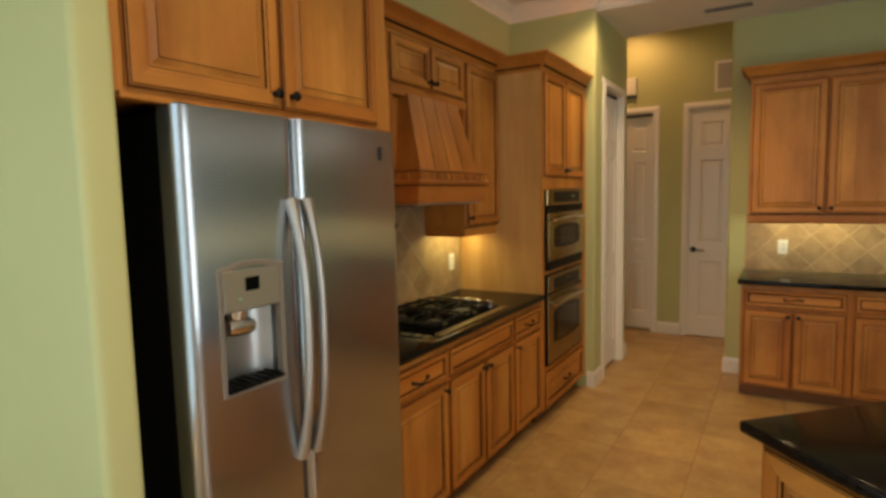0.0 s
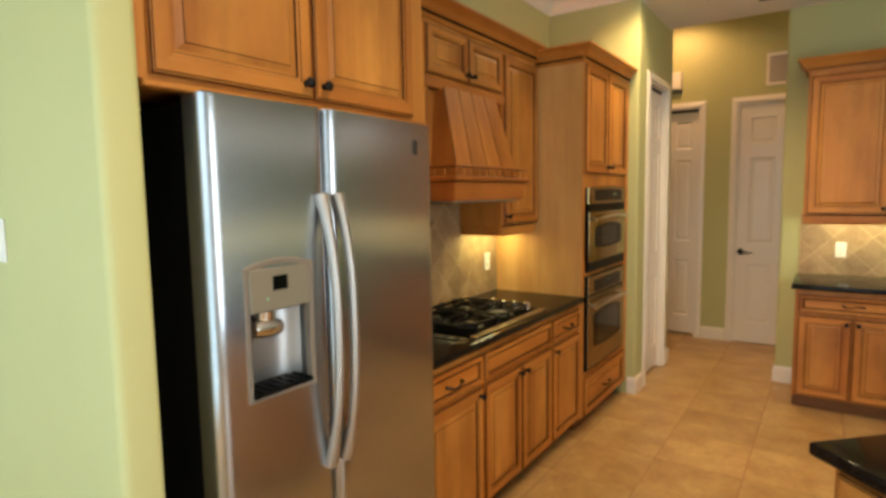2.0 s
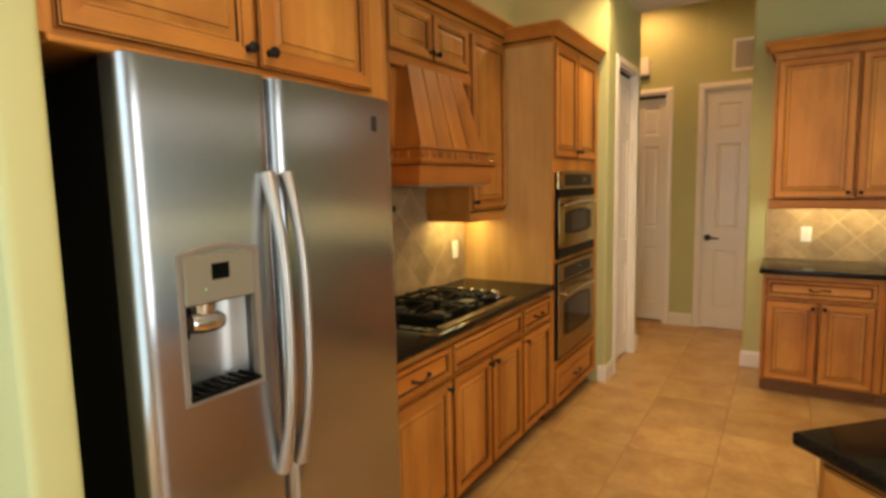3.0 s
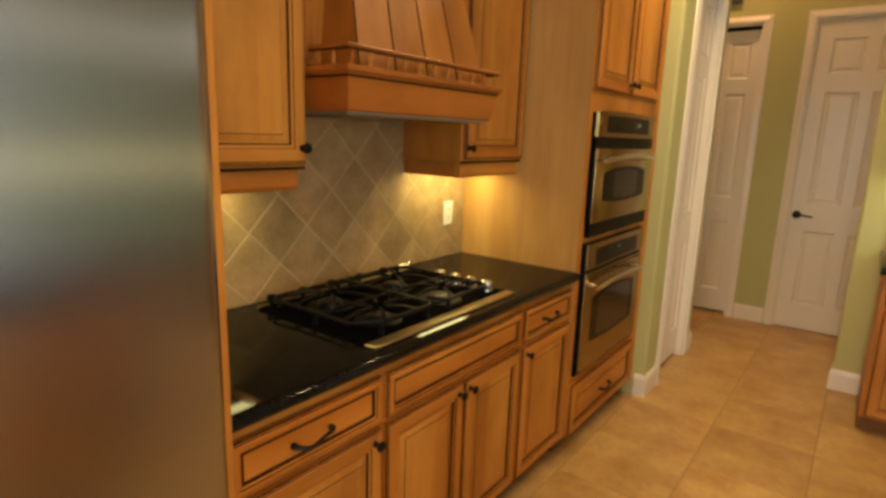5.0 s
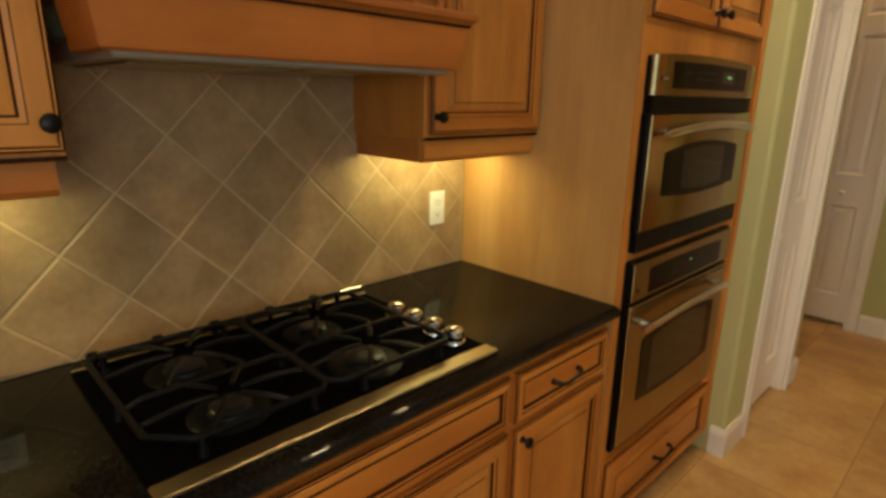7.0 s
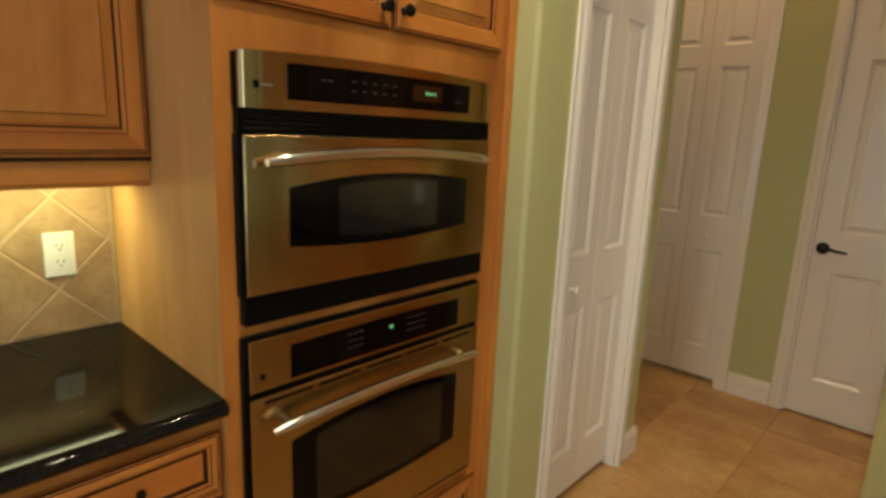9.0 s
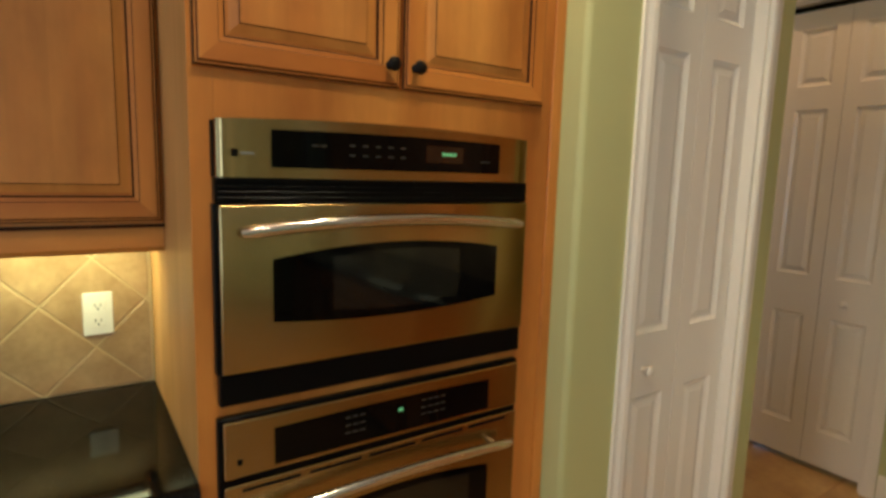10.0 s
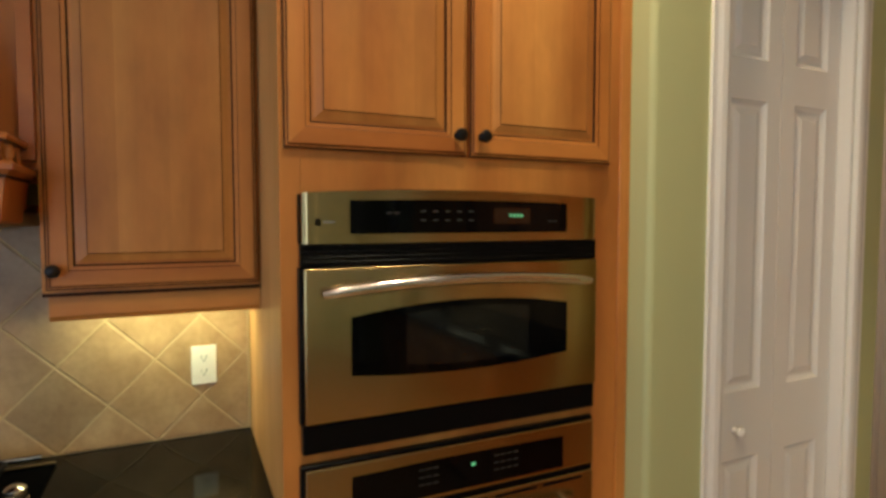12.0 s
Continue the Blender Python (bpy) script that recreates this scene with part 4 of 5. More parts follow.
dr = cabinet_door("drawer_front", t4, 0.012, 0.840, 0.112, 0.372, tall, WOOD_Y, horizontal=True)
pull(t4, 0.426, 0.235, 0.0205, dr)
crown_on("crown", [(0.02, 0.0), (TF + 0.004, 0.0), (TF + 0.004, 0.924)], 2.39, tall)


def bowed(bm, fn, u0, u1, z0, z1, up, down, d0, d1, n=14, mi=0, roll=0.0):
    """A plate whose upper and lower edges bow by up and down in the middle."""
    rows = []
    stops = [i / n for i in range(n + 1)]
    if roll:
        stops = [0.0, 0.003, 0.008, 0.016] + stops[1:-1] + [0.984, 0.992, 0.997, 1.0]
    top = d1
    for s in stops:
        k = 4 * s * (1 - s)
        d1 = top - roll * max(0.0, 1 - min(s, 1 - s) / 0.016) ** 2
        u = u0 + (u1 - u0) * s
        rows.append([bm.verts.new(fn(u, z, d)) for z, d in ((z0 - down * k, d0), (z0 - down * k, d1), (z1 + up * k, d1), (z1 + up * k, d0))])
    for a, b in zip(rows, rows[1:]):
        for q in range(4):
            bm.faces.new((a[q], b[q], b[(q + 1) % 4], a[(q + 1) % 4])).material_index = mi
    bm.faces.new(rows[0]), bm.faces.new(rows[-1])
    return bm


ofn = along_x(TF + 0.004)


def oven_handle(parent, z, rise):
    pts, rs = [], []
    for i in range(25):
        s = -1 + i / 12
        pts.append(ofn(0.412 + s * 0.338, z + rise * (1 - s * s), 0.062 + 0.010 * (1 - s * s)))
        rs.append(0.0085 if abs(s) > 0.96 else 0.0125)
    bm = bmesh.new()
    tube(bm, pts, rs, 12)
    for s in (-0.86, 0.86):
        u = 0.412 + s * 0.338
        tube(bm, [ofn(u, z + rise * (1 - s * s), 0.03), ofn(u, z + rise * (1 - s * s), 0.066)], [0.011, 0.009], 10)
    return part("handle", bm, CHROME, parent, "curved brushed steel bar handle", True)


def key_dots(parent, u0, u1, z, n):
    """Unreadable key legends as small grey bars."""
    bm = bmesh.new()
    for k in range(n):
        u = u0 + (u1 - u0) * k / max(n - 1, 1)
        box(bm, u, u + 0.013, z, z + 0.004, 0.0305, 0.0316, fn=ofn)
    return part("key_legend", bm, LEGEND, parent, "faint grey key legends")


up = thing("wall_oven", (0.66, 0.418, 1.07), "stainless steel built-in microwave oven with a curved handle", "oven", "built-in ovens")
part("chassis", a_box(0.10, TF + 0.003, 0.05, 0.786, 1.072, 1.606), BLACKP, up)
bm = bowed(bmesh.new(), ofn, 0.040, 0.796, 1.510, 1.615, 0.012, 0.0, 0.0125, 0.030, roll=0.010)
panel = part("control_panel", bm, STEEL_H, up, "stainless control panel", True)
disp = part("display", bowed(bmesh.new(), ofn, 0.140, 0.698, 1.530, 1.601, 0.004, 0.0, 0.027, 0.0312), GLASS, panel, "black glass display")
for z in (1.557, 1.577):
    key_dots(disp, 0.300, 0.420, z, 5)
key_dots(disp, 0.220, 0.238, 1.573, 2)
key_dots(disp, 0.640, 0.655, 1.555, 2)
bm = bmesh.new()
for k in range(4):
    box(bm, 0.530 + k * 0.010, 0.5365 + k * 0.010, 1.567, 1.574, 0.0305, 0.0317, fn=ofn)
part("clock_digits", bm, LED, disp, "green glowing clock digits")
part("status_window", a_box(0.486, 0.588, 1.551, 1.588, 0.0305, 0.0315, fn=ofn), Mat("smoked_lens", 0.1).color((0.02, 0.008, 0.004, 1)).m, disp)
part("badge", a_box(0.066, 0.078, 1.548, 1.562, 0.0295, 0.0312, fn=ofn), BLACKP, panel, "small dark maker's badge")
part("badge_bar", a_box(0.082, 0.108, 1.553, 1.557, 0.0298, 0.0308, fn=ofn), FASCIA_GREY, panel)
band = part("louvre_band", a_box(0.038, 0.798, 1.463, 1.5095, 0.001, 0.022, fn=ofn), BLACKP, up, "black louvred vent band")
for k in range(4):
    part("louvre", a_box(0.042, 0.794, 1.467 + k * 0.011, 1.473 + k * 0.011, 0.0222, 0.028, 0.001, ofn), BLACKP, band)
part("door_edge", a_box(0.034, 0.800, 1.131, 1.4615, 0.0008, 0.0215, 0.002, ofn), BLACKP, up, "black door edge")
part("panel_edge", a_box(0.036, 0.800, 1.5105, 1.612, 0.0008, 0.012, fn=ofn), BLACKP, up, "black panel edge")
bm = a_box(0.042, 0.796, 1.132, 1.460, 0.020, 0.032, 0.0055, ofn, 0, 4)
od = part("oven_door", bm, STEEL_H, up, "brushed stainless oven door", True)
part("door_glass", bowed(bmesh.new(), ofn, 0.140, 0.700, 1.228, 1.353, 0.024, 0.016, 0.029, 0.0332), GLASS, od, "bowed black glass window")
part("inner_window", bowed(bmesh.new(), ofn, 0.265, 0.585, 1.240, 1.352, 0.009, 0.010, 0.0332, 0.0338), INNER, od, "grey perforated inner window")
oven_handle(od, 1.408, 0.020)
part("lower_band", a_box(0.038, 0.796, 1.068, 1.130, 0.001, 0.026, 0.003, ofn), BLACKP, up, "black trim band")

lowo = thing("wall_oven", (0.66, 0.418, 0.41), "stainless steel wall oven under the microwave oven", "oven", "built-in ovens")
part("chassis", a_box(0.10, TF + 0.003, 0.05, 0.786, 0.412, 1.032), BLACKP, lowo)
part("surround", a_box(0.033, 0.799, 0.408, 1.042, 0.0005, 0.019, 0.004, ofn), BLACKP, lowo, "black edge trim")
panel = part("control_panel", a_box(0.042, 0.792, 0.917, 1.036, 0.0195, 0.030, 0.004, ofn, 0, 3), STEEL_H, lowo, "stainless control panel")
disp = part("display", bowed(bmesh.new(), ofn, 0.140, 0.694, 0.928, 1.006, 0.004, 0.0, 0.027, 0.0312), GLASS, panel, "black glass display")
for z in (0.955, 0.972, 0.990):
    key_dots(disp, 0.295, 0.330, z, 3)
    key_dots(disp, 0.490, 0.545, z, 4)
part("clock_digits", a_box(0.428, 0.440, 0.978, 0.986, 0.0305, 0.0316, fn=ofn), LED, disp, "green glowing digit")
part("badge", a_box(0.066, 0.076, 0.945, 0.957, 0.0295, 0.0312, fn=ofn), BLACKP, panel, "small dark maker's badge")
od = part("oven_door", a_box(0.042, 0.792, 0.428, 0.903, 0.0195, 0.030, 0.004, ofn, 0, 3), STEEL_H, lowo, "brushed stainless oven door")
for k in range(5):
    part("vent_slot", a_box(0.075 + k * 0.140, 0.195 + k * 0.140, 0.886, 0.893, 0.028, 0.0308, fn=ofn), BLACKP, od)
part("door_glass", bowed(bmesh.new(), ofn, 0.140, 0.700, 0.560, 0.772, 0.026, 0.014, 0.027, 0.0318), GLASS, od, "bowed black glass window")
part("inner_window", bowed(bmesh.new(), ofn, 0.205, 0.640, 0.575, 0.765, 0.018, 0.010, 0.0318, 0.0326), INNER, od, "grey perforated inner window")
oven_handle(od, 0.833, 0.018)

# gas cooktop
ck = thing("gas_cooktop", (0.35, -0.875, 0.914), "black four-burner gas cooktop with cast iron grates", "cooktop")
CK0, CK1 = -1.255, -0.495
part("tray", a_box(0.085, 0.572, CK0, CK1, 0.9145, 0.921, 0.003), TRAY, ck, "black enamel tray")
part("front_trim", a_box(0.574, 0.617, CK0, CK1, 0.9145, 0.924, 0.003), TRIMSTEEL, ck, "bright steel front trim")
part("back_trim", a_box(0.083, 0.092, CK0, CK1, 0.9212, 0.927, 0.002), TRIMSTEEL, ck, "steel back trim")
burners = [(0.455, -1.075, 0.046), (0.455, -0.765, 0.056), (0.235, -1.075, 0.05), (0.235, -0.765, 0.042)]
for bxx, byy, r in burners:
    b = part("burner", tube(bmesh.new(), [(bxx, byy, z) for z in (0.921, 0.923, 0.925, 0.926)], [r + 0.030, r + 0.027, r + 0.014, r], 24), GRATE, ck, "black burner bowl", True)
    part("burner_ring", tube(bmesh.new(), [(bxx, byy, z) for z in (0.9255, 0.932, 0.9345)], [r * 0.86, r * 0.84, r * 0.7], 24), CAP, b, "dark burner ring", True)
    part("burner_cap", tube(bmesh.new(), [(bxx, byy, z) for z in (0.9346, 0.938, 0.941, 0.942)], [r * 0.78, r * 0.80, r * 0.70, r * 0.3], 20), CAP, b, "dark satin burner cap", True)


def grate(g0, g1, corner):
    """A cast grate: a thin chamfered frame, one long bar along its middle and bent fingers over each burner."""
    bm = bmesh.new()
    mid = (g0 + g1) / 2
    R, zt, c = 0.0066, 0.957, 0.02
    ring_pts = [(0.122 + c, g0), (0.552 - corner, g0), (0.552, g0 + corner), (0.552, g1 - c), (0.552 - c, g1), (0.122 + c, g1), (0.122, g1 - c), (0.122, g0 + c)]
    tube(bm, [(x, y, zt) for x, y in ring_pts + ring_pts[:1]], R, 6)
    tube(bm, [(0.385, g0 + 0.004, zt), (0.385, g0 + 0.03, zt + 0.011), (0.385, g1 - 0.03, zt + 0.011), (0.385, g1 - 0.004, zt)], 0.0062, 6)
    for cx in (0.235, 0.455):
        for ang, reach in ((35, 0.135), (90, 0.150), (145, 0.125), (215, 0.125), (270, 0.150), (325, 0.135)):
            ca, sa = math.cos(radians(ang)), math.sin(radians(ang))
            ex, ey = min(max(cx + ca * reach, 0.124), 0.550), min(max(mid + sa * reach, g0 + 0.004), g1 - 0.004)
            tube(bm, [(ex, ey, zt), (cx + ca * 0.085, mid + sa * 0.085, zt + 0.010), (cx + ca * 0.055, mid + sa * 0.055, zt + 0.011), (cx + ca * 0.024, mid + sa * 0.024, zt + 0.009)], [R, R * 1.05, R, R * 0.7], 6, squash=0.8)
    for x, y in ((0.128, g0 + 0.03), (0.552, g0 + 0.07), (0.128, g1 - 0.03), (0.552, g1 - 0.04), (0.345, g0), (0.345, g1)):
        tube(bm, [(x, y, 0.9212), (x, y, 0.938), (x, y, zt + 0.003)], [0.010, 0.007, 0.007], 8)
    part("grate", bm, GRATE, ck, "black cast iron grate", True)


for g0, g1, corner in ((-1.232, -0.914, 0.06), (-0.908, -0.590, 0.02)):
    grate(g0, g1, corner)
rear = part("rear_rail", tube(bmesh.new(), [(0.104, -1.225, 0.9500), (0.104, -0.525, 0.9500)], 0.0075, 10), GRATE, ck, "black rail along the back of the grates", True)
for y in (-1.215, -1.085, -0.955, -0.810, -0.680):
    part("collar", tube(bmesh.new(), [(0.104, y - 0.012, 0.9500), (0.104, y - 0.009, 0.9500), (0.104, y + 0.009, 0.9500), (0.104, y + 0.012, 0.9500)], [0.008, 0.0135, 0.0135, 0.008], 10), GRATE, rear, "", True)
    part("stem", tube(bmesh.new(), [(0.104, y, 0.9205), (0.104, y, 0.945)], 0.007, 8), GRATE, rear)
part("rail_end", tube(bmesh.new(), [(0.104, -0.66, 0.9502), (0.104, -0.522, 0.9502)], 0.0082, 12), CHROME, rear, "bright steel rail end", True)
for x in (0.288, 0.362, 0.436, 0.510):
    k = part("control_knob", tube(bmesh.new(), [(x, -0.538, z) for z in (0.9212, 0.925, 0.926, 0.941, 0.951, 0.958, 0.960)], [0.028, 0.027, 0.0235, 0.0245, 0.0225, 0.015, 0.003], 18), CHROME, ck, "bright metal control knob", True)
    part("indicator", a_box(x - 0.0015, x + 0.0015, -0.552, -0.538, 0.9515, 0.9555), BLACKP, k)


def outlet(name, fn, u, z, label, kind):
    root = thing(name, fn(u, z, 0), label, "outlet" if kind else "switch", "wall plates")
    plate = part("plate", a_box(u - 0.035, u + 0.035, z - 0.058, z + 0.058, 0.0005, 0.006, 0.003, fn, 0, 2), PLASTIC, root)
    if kind:
        for s in (-1, 1):
            f = part("socket", a_box(u - 0.017, u + 0.017, z + s * 0.021 - 0.014, z + s * 0.021 + 0.014, 0.005, 0.0075, 0.003, fn), PLASTIC, root)
            bm = bmesh.new()
            for q in (-0.0065, 0.0065):
                box(bm, u + q - 0.001, u + q + 0.001, z + s * 0.021 - 0.001, z + s * 0.021 + 0.008, 0.0074, 0.0078, fn=fn)
            box(bm, u - 0.0022, u + 0.0022, z + s * 0.021 - 0.010, z + s * 0.021 - 0.005, 0.0074, 0.0078, fn=fn)
            part("slots", bm, SLOT, f)
    else:
        part("rocker", a_box(u - 0.016, u + 0.016, z - 0.033, z + 0.033, 0.005, 0.009, 0.002, fn), PLASTIC, root)
    return root


tile_face = along_x(0.0122)
outlet("power_outlet", tile_face, -1.378, 1.127, "white duplex power outlet on the tiled backsplash", True)
outlet("power_outlet", tile_face, -0.131, 1.127, "white duplex power outlet beside the oven cabinet", True)
outlet("power_outlet", along_y(FARY - 0.0122), 2.013, 1.115, "white duplex outlet on the far backsplash", True)
outlet("light_switch", along_y(-2.88), 0.125, 1.48, "white rocker light switch on the wing wall", False)

# ---- refrigerator and its surround ----
FR0, FR1, FRS = -2.672, -1.765, -2.303
fr = thing("refrigerator", (0.4, -2.22, 0), "side-by-side stainless steel refrigerator with an ice dispenser", "refrigerator")
part("body", a_box(0.03, 0.660, FR0 + 0.004, FR1 - 0.004, 0.03, 1.812, 0.004), BLACKSIDE, fr, "black textured refrigerator body")
part("base_grille", a_box(0.60, 0.675, FR0 + 0.01, FR1 - 0.01, 0.012, 0.09), BLACKP, fr)
for y in (FR0 + 0.05, FR1 - 0.05):
    part("foot", a_box(0.58, 0.64, y - 0.02, y + 0.02, 0.0005, 0.03), BLACKP, fr)
    part("hinge_cover", a_box(0.60, 0.72, y - 0.03, y + 0.03, 1.8125, 1.836, 0.005), BLACKP, fr)


def bulge(y):
    s = (y - (FR0 + FR1) / 2) / ((FR1 - FR0) / 2)
    return 0.762 - 0.020 * s * s


def fridge_door(y0, y1, hole=None):
    """A door skin that bows a little and rolls over at its two upright edges."""
    ys, r = [], 0.036
    prof = []
    for k in range(7):
        a = math.pi / 2 * k / 6
        prof.append((y0 + r - r * math.cos(a), bulge(y0 + r) - r + r * math.sin(a)))
    cuts = [y0 + r + (y1 - y0 - 2 * r) * k / 14 for k in range(1, 14)]
    if hole:
        cuts = sorted([c for c in cuts if min(abs(c - hole[0]), abs(c - hole[1])) > 0.012] + [hole[0], hole[1]])
    prof += [(c, bulge(c)) for c in cuts]
    for k in range(7):
        a = math.pi / 2 * (1 - k / 6)
        prof.append((y1 - r + r * math.cos(a), bulge(y1 - r) - r + r * math.sin(a)))
    prof = [(y0, 0.664)] + prof + [(y1, 0.664)]
    zs = [0.095] + ([hole[2], hole[3]] if hole else []) + [1.828]
    bm = bmesh.new()
    rows = [[bm.verts.new((x, y, z)) for y, x in prof] for z in zs]
    for ra, rb, za in zip(rows, rows[1:], zs):
        for k in range(len(prof) - 1):
            if hole and za == hole[2] and prof[k][0] >= hole[0] - 1e-6 and prof[k + 1][0] <= hole[1] + 1e-6:
                continue
            bm.faces.new((ra[k], ra[k + 1], rb[k + 1], rb[k]))
    bm.faces.new(rows[0]), bm.faces.new(rows[-1])
    bm.faces.new([rows[0][0], rows[0][-1], rows[-1][-1], rows[-1][0]]) if not hole else None
    return bm


HOLE = (-2.578, -2.383, 1.070, 1.402)
ld = part("freezer_door", fridge_door(FR0, FRS - 0.003, HOLE), STEEL, fr, "brushed stainless freezer door", True)
rd = part("fridge_door", fridge_door(FRS + 0.003, FR1), STEEL, fr, "brushed stainless refrigerator door", True)
part("badge", a_box(0.7505, 0.7555, -1.893, -1.873, 1.722, 1.770, 0.001), SLOT, rd, "small dark maker's badge")
# handles
for side, y in ((ld, -2.336), (rd, -2.274)):
    pts, rs = [], []
    for k in range(33):
        s = -1 + k / 16
        pts.append((bulge(y) + 0.004 + 0.052 * (1 - abs(s) ** 2.6), y + 0.0 * s, 1.195 + s * 0.392))
        rs.append(0.0138 + 0.0065 * max(0.0, abs(s) - 0.72) / 0.28)
    part("handle", tube(bmesh.new(), pts, rs, 12), SATIN, side, "long bowed satin steel handle", True)
# dispenser
y0, y1, z0, z1 = HOLE
bm = bmesh.new()
xi, xf = 0.672, bulge(-2.48) + 0.003
seg = 8
rows = []
for k in range(seg + 1):
    s = k / seg
    yy = y0 + (y1 - y0) * s
    dx = 0.040 * (2 * s - 1) ** 4
    rows.append([bm.verts.new((xf - 0.004, yy, z0)), bm.verts.new((xi + dx, yy, z0)), bm.verts.new((xi + dx, yy, 1.288)), bm.verts.new((xf - 0.004, yy, 1.288))])
for a, b in zip(rows, rows[1:]):
    for k in range(3):
        bm.faces.new((a[k], b[k], b[k + 1], a[k + 1]))
for r in (rows[0], rows[-1]):
    bm.faces.new(r)
part("dispenser_recess", bm, GREYPANEL, ld, "bright metal dispenser recess", True)
cp = part("dispenser_panel", a_box(0.70, xf, y0 + 0.002, y1 - 0.002, 1.290, 1.402, 0.003), SILVER, ld, "silver grey dispenser control panel")
part("screen", a_box(xf - 0.002, xf + 0.001, -2.507, -2.459, 1.342, 1.380), GLASS, cp, "small dark screen")
bm = bmesh.new()
for k in range(5):
    box(bm, xf - 0.001, xf + 0.0006, -2.555 + k * 0.033, -2.545 + k * 0.033, 1.312, 1.316)
part("key_legend", bm, FASCIA_GREY, cp)
part("status_led", a_box(xf - 0.001, xf + 0.001, -2.527, -2.523, 1.321, 1.325), LED, cp)
# bezel with an arched head
bm = bmesh.new()
pts = [(y0 - 0.012, z0 - 0.012), (y0 - 0.012, z1 + 0.006)]
pts += [(y0 - 0.012 + (y1 - y0 + 0.024) * k / 8, z1 + 0.006 + 0.020 * math.sin(math.pi * k / 8)) for k in range(1, 8)]
pts += [(y1 + 0.012, z1 + 0.006), (y1 + 0.012, z0 - 0.012)]
sweep(bm, pts, [(0.001, -0.02), (0.001, 0.000), (0.004, 0.0025), (0.010, 0.0028), (0.0165, 0.0005), (0.018, -0.02)], lambda a, b, h: (bulge(a) + h, a, b), True)
part("bezel", bm, BEZEL, ld, "raised dispenser bezel", True)
bm = a_box(0.665, xf + 0.004, y0 + 0.001, y1 - 0.001, z0 + 0.0005, z0 + 0.012, 0.002)
tray = part("drip_tray", bm, BLACKP, ld, "black drip tray")
for k in range(7):
    part("grid_bar", a_box(0.69, xf + 0.002, y0 + 0.020 + k * 0.026, y0 + 0.026 + k * 0.026, z0 + 0.0122, z0 + 0.017), GRATE, tray)
bm = bmesh.new()
tube(bm, [(0.722, -2.556, 1.244), (0.724, -2.548, 1.244), (0.728, -2.520, 1.243), (0.730, -2.490, 1.241), (0.728, -2.472, 1.238), (0.726, -2.467, 1.237)], [0.014, 0.024, 0.028, 0.027, 0.021, 0.010], 18)
tube(bm, [(0.716, -2.510, 1.288), (0.716, -2.510, 1.250)], [0.034, 0.030], 16)
part("spout", bm, CHROME, ld, "silver ice chute", True)
part("paddle", a_box(0.690, 0.706, -2.562, -2.535, 1.20, 1.286, 0.004), BLACKP, ld, "dark dispenser paddle")

OFX = 0.682
over = thing("fridge_cabinet", (0.35, -2.24, 1.845), "deep maple cabinet over the refrigerator", "wall cabinet")
part("body", a_box(0.013, OFX, -2.775, -1.747, 1.848, 2.42, 0.0015), WOOD_Z, over)
part("filler", a_box(OFX - 0.03, OFX + 0.002, -2.784, -2.7755, 1.848, 2.42), WOOD_Z, over)
ofx = along_x(OFX + 0.0005)
o1 = cabinet_door("door", ofx, -2.757, -2.289, 1.860, 2.395, over, WOOD_Y)
o2 = cabinet_door("door", ofx, -2.281, -1.815, 1.860, 2.395, over, WOOD_Y)
knob(ofx, -2.318, 1.902, 0.0195, o1)
knob(ofx, -2.250, 1.902, 0.0195, o2)
crown_on("crown", [(OFX + 0.003, -2.784), (OFX + 0.003, -1.72), (UF + 0.08, -1.72)], 2.4205, over)
part("underside_rail", a_box(OFX - 0.02, OFX + 0.012, -2.775, -1.747, 1.832, 1.8475, 0.003), WOOD_Y, over)
fp = thing("tall_end_panel", (0.34, -1.733, 0), "tall maple end panel beside the refrigerator", "end panel")
part("board", a_box(0.013, 0.672, -1.746, -1.7215, 0.0005, 2.42, 0.002), WOOD_Z, fp)

# ---- far counter ----
YF = 1.262
fy, fuy = along_y(YF), along_y(1.532)


def far_base(x0, x1, label):
    root = thing("base_cabinet", ((x0 + x1) / 2, 1.55, 0), label, "base cabinet", "base cabinets on the far wall")
    part("body", a_box(x0 + 0.0005, x1 - 0.0005, YF, FARY - 0.001, 0.10, 0.876, 0.0015), WOOD_Z, root)
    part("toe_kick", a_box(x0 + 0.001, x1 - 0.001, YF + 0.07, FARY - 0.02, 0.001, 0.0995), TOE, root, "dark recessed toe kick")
    d = cabinet_door("drawer_front", fy, x0 + 0.022, x1 - 0.022, 0.712, 0.842, root, WOOD_X, horizontal=True)
    pull(fy, (x0 + x1) / 2, 0.778, 0.0205, d)
    mid = (x0 + x1) / 2
    l = cabinet_door("door", fy, x0 + 0.022, mid - 0.004, 0.112, 0.690, root, WOOD_X)
    r = cabinet_door("door", fy, mid + 0.004, x1 - 0.022, 0.112, 0.690, root, WOOD_X)
    knob(fy, mid - 0.034, 0.652, 0.0195, l)
    knob(fy, mid + 0.034, 0.652, 0.0195, r)
    return root


for k, (a, b) in enumerate(((1.752, 2.435), (2.435, 3.118), (3.118, 3.80))):
    far_base(a, b, "maple base cabinet under the far granite counter" if k else "maple base cabinet at the end of the far counter")
farc = thing("worktop", (2.8, 1.53, 0.876), "polished black granite worktop on the far wall", "worktop")
part("slab", a_box(1.728, 3.82, 1.222, FARY - 0.0005, 0.8765, 0.914, 0.009, None, 0, 3), GRANITE, farc, "", True)


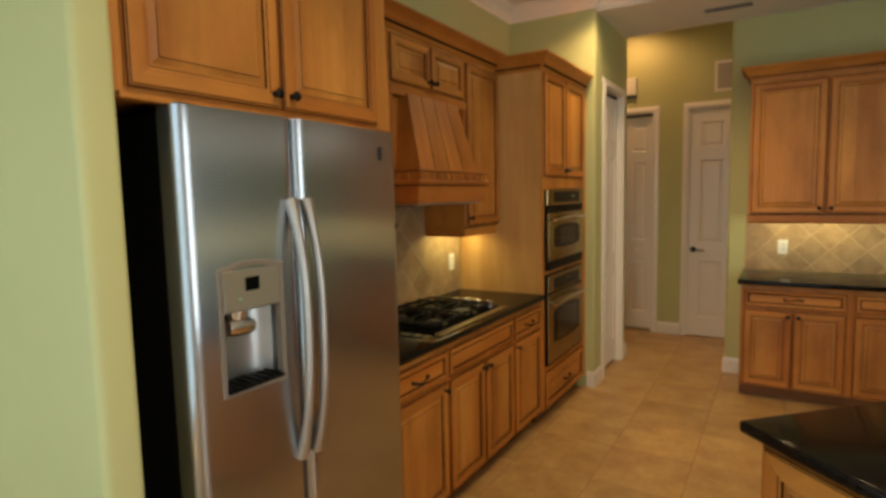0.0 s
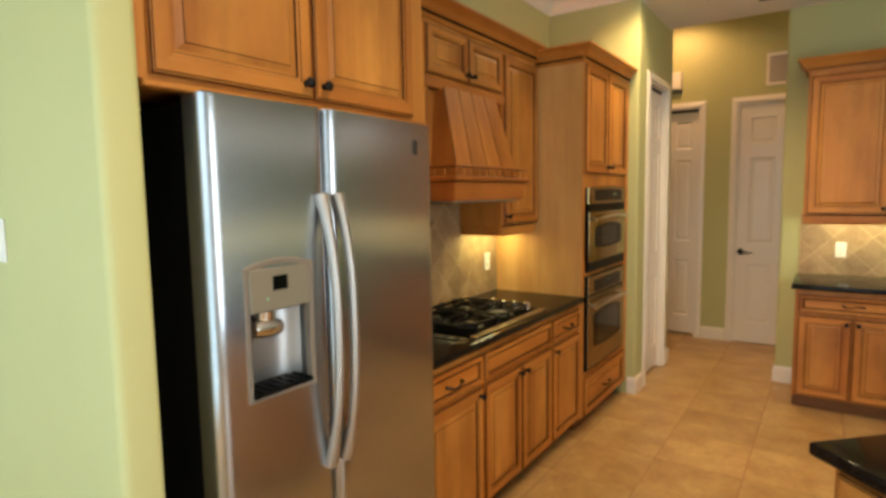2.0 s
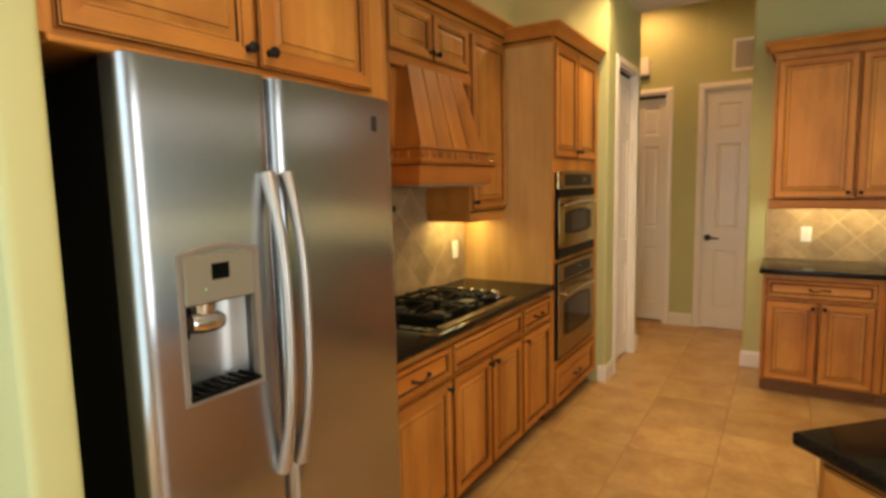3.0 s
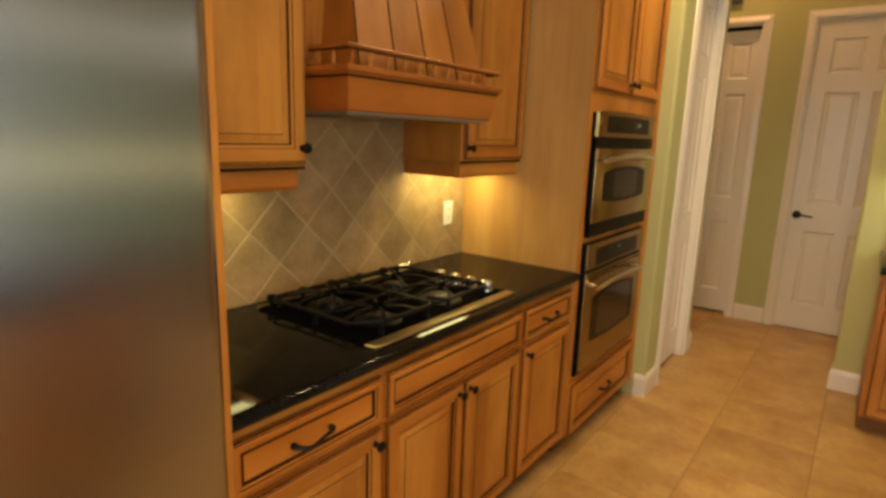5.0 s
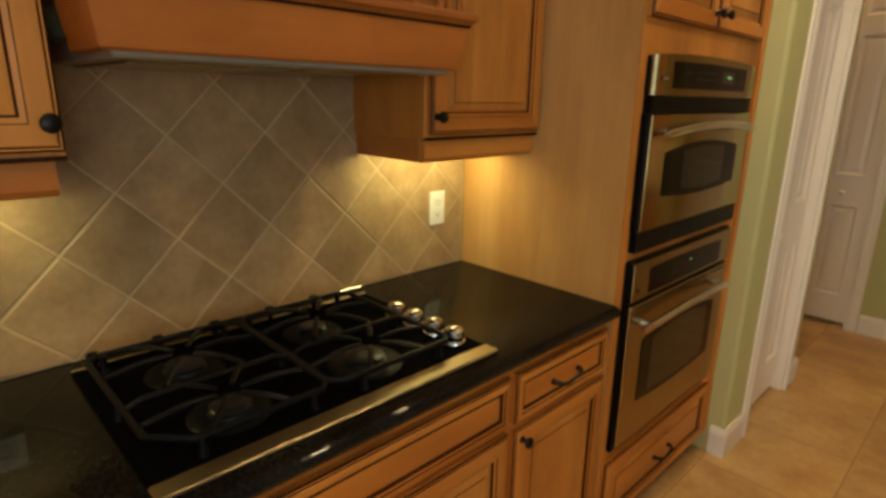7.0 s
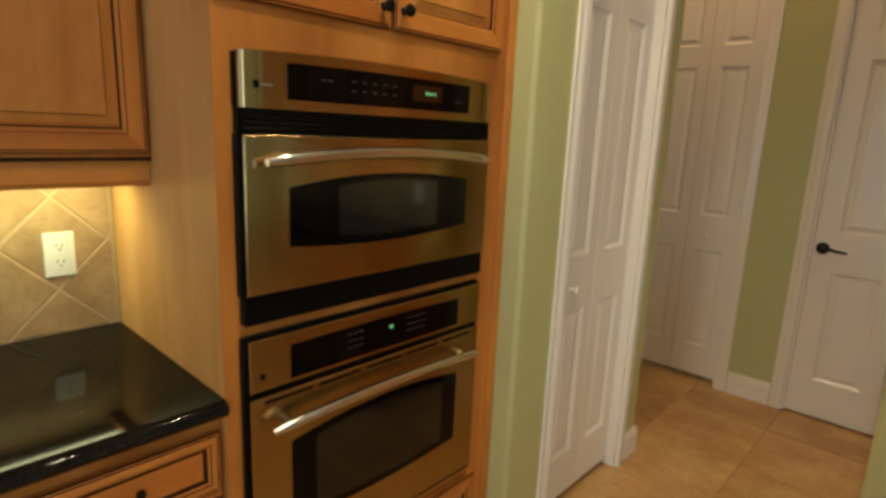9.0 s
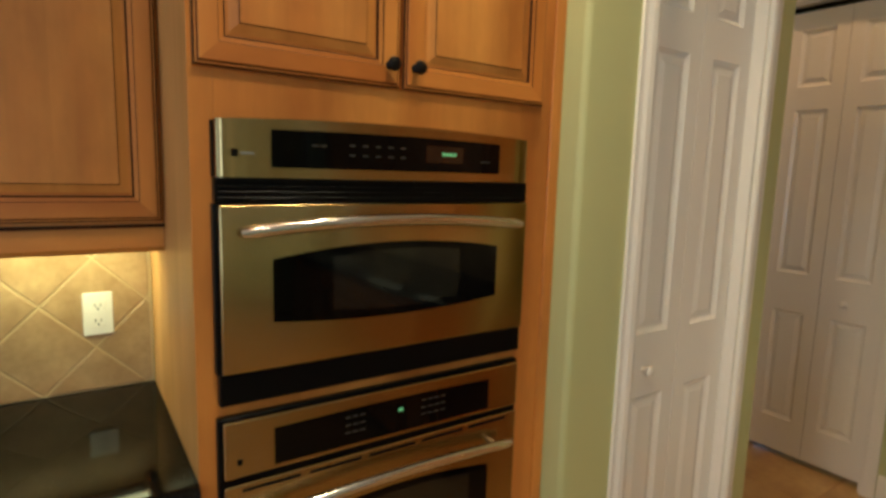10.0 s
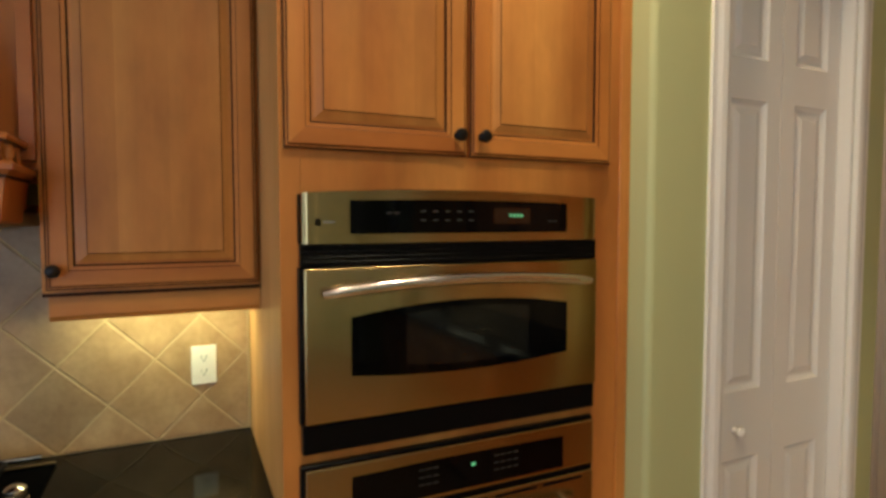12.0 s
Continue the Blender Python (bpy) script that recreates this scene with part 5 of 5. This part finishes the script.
def far_wall_unit(x0, x1, label):
    root = thing("wall_cabinet", ((x0 + x1) / 2, 1.69, 1.39), label, "wall cabinet", "wall cabinets on the far wall")
    part("body", a_box(x0 + 0.0005, x1 - 0.0005, 1.532, FARY - 0.001, 1.39, 2.42, 0.0015), WOOD_Z, root)
    mid = (x0 + x1) / 2
    l = cabinet_door("door", fuy, x0 + 0.018, mid - 0.005, 1.402, 2.395, root, WOOD_X)
    r = cabinet_door("door", fuy, mid + 0.005, x1 - 0.018, 1.402, 2.395, root, WOOD_X)
    knob(fuy, mid - 0.036, 1.440, 0.0195, l)
    knob(fuy, mid + 0.036, 1.440, 0.0195, r)
    part("lower_bead", a_box(x0 + 0.001, x1 - 0.001, 1.3865, 1.3945, -0.008, 0.004, fn=fuy), GLAZE, root, "dark glazed bead along the lower edge")
    valance(root, fuy, x0 + 0.001, x1 - 0.001, 1.325, 1.39, WOOD_X)
    return root


far_wall_unit(1.768, 2.778, "wide maple wall cabinet over the far counter")
far_wall_unit(2.778, 3.80, "maple wall cabinet farther along the far wall")
fcr = thing("cabinet_crown", (2.8, 1.6, 2.42), "stained crown moulding over the far cabinets", "crown moulding")
crown_on("moulding", [(1.766, FARY - 0.002), (1.766, 1.529), (3.80, 1.529)], 2.4205, fcr, WOOD_X)

# ---- island ----
isl = thing("kitchen_island", (2.75, -1.70, 0), "kitchen island set diagonally, with a maple base", "island")
S = math.sqrt(0.5)


def diag(x, y, z):
    """From the island's own plan, turned by 45 degrees about its near corner."""
    return (1.912 + (x - y) * S, -1.705 + (x + y) * S, z)


part("body", a_box(0.045, 1.55, -0.95, -0.045, 0.10, 0.876, 0.0015, diag), WOOD_Z, isl)
part("toe_kick", a_box(0.10, 1.50, -0.90, -0.10, 0.001, 0.0995, fn=diag), TOE, isl, "dark recessed toe kick")
sd = lambda u, z, d: diag(0.0445 - d, u, z)
for a, b in ((-0.49, -0.065), (-0.93, -0.505)):
    cabinet_door("end_panel", sd, a, b, 0.125, 0.855, isl, WOOD_Y, 0.07)
sd2 = lambda u, z, d: diag(u, -0.0445 + d, z)
for k in range(3):
    cabinet_door("end_panel", sd2, 0.07 + k * 0.49, 0.54 + k * 0.49, 0.125, 0.855, isl, WOOD_Y, 0.07)
it = thing("worktop", diag(0.8, -0.5, 0.876), "polished black granite island worktop", "worktop")
part("slab", a_box(0.0, 1.6, -1.0, 0.0, 0.8765, 0.914, 0.010, diag, 0, 3), GRANITE, it, "", True)

# ---- tiles ----
HALF = 0.1212
diagonal_tiles(backsplash, along_x(0.0052), (-1.72, 0.9150), (-0.006, 1.60), -0.018, 1.2781, HALF)
diagonal_tiles(backsplash_far, along_y(FARY - 0.0052), (1.745, 0.9150), (2.95, 1.388), 2.21, 1.095, HALF)
P = 0.465
GX, GY = 1.135, 1.311
rest = bmesh.new()


def floor_piece(bm, x0, x1, y0, y1):
    g, r, t = 0.0022, 0.003, 0.0
    o = [(x0 + g, y0 + g), (x1 - g, y0 + g), (x1 - g, y1 - g), (x0 + g, y1 - g)]
    i = [(x0 + g + r, y0 + g + r), (x1 - g - r, y0 + g + r), (x1 - g - r, y1 - g - r), (x0 + g + r, y1 - g - r)]
    ra, rb, rc = [[bm.verts.new((x, y, z)) for x, y in pl] for pl, z in ((o, -0.004), (o, -0.0012), (i, t))]
    for a, b in ((ra, rb), (rb, rc)):
        for k in range(4):
            bm.faces.new((a[k], a[(k + 1) % 4], b[(k + 1) % 4], b[k]))
    bm.faces.new(rc)


bm = bmesh.new()
floor_piece(bm, -P / 2, P / 2, -P / 2, P / 2)
bmesh.ops.recalc_face_normals(bm, faces=bm.faces)
tile_mesh = bpy.data.meshes.new("tile")
bm.to_mesh(tile_mesh)
bm.free()
tile_mesh.materials.append(FLOORTILE)
for i in range(-9, 10):
    for j in range(-19, 5):
        x, y = GX + (i + 0.5) * P, GY + (j + 0.5) * P
        if not (-2.6 < x < 5.4 and -5.2 < y < 3.5) or (y > 1.9 and not -1.6 < x < 3.95):
            continue
        if 0.3 < x < 3.0 and -4.2 < y < 3.1:
            ob = new("tile", tile_mesh)
            ob.parent = floor
            ob.location = (x, y, 0)
            ob.rotation_euler = (0, 0, random.choice((0, 1, 2, 3)) * math.pi / 2)
        else:
            floor_piece(rest, x - P / 2, x + P / 2, y - P / 2, y + P / 2)
part("outer_tiles", rest, FLOORTILE, floor, "beige floor tiles farther off")["kind"] = "stuff"
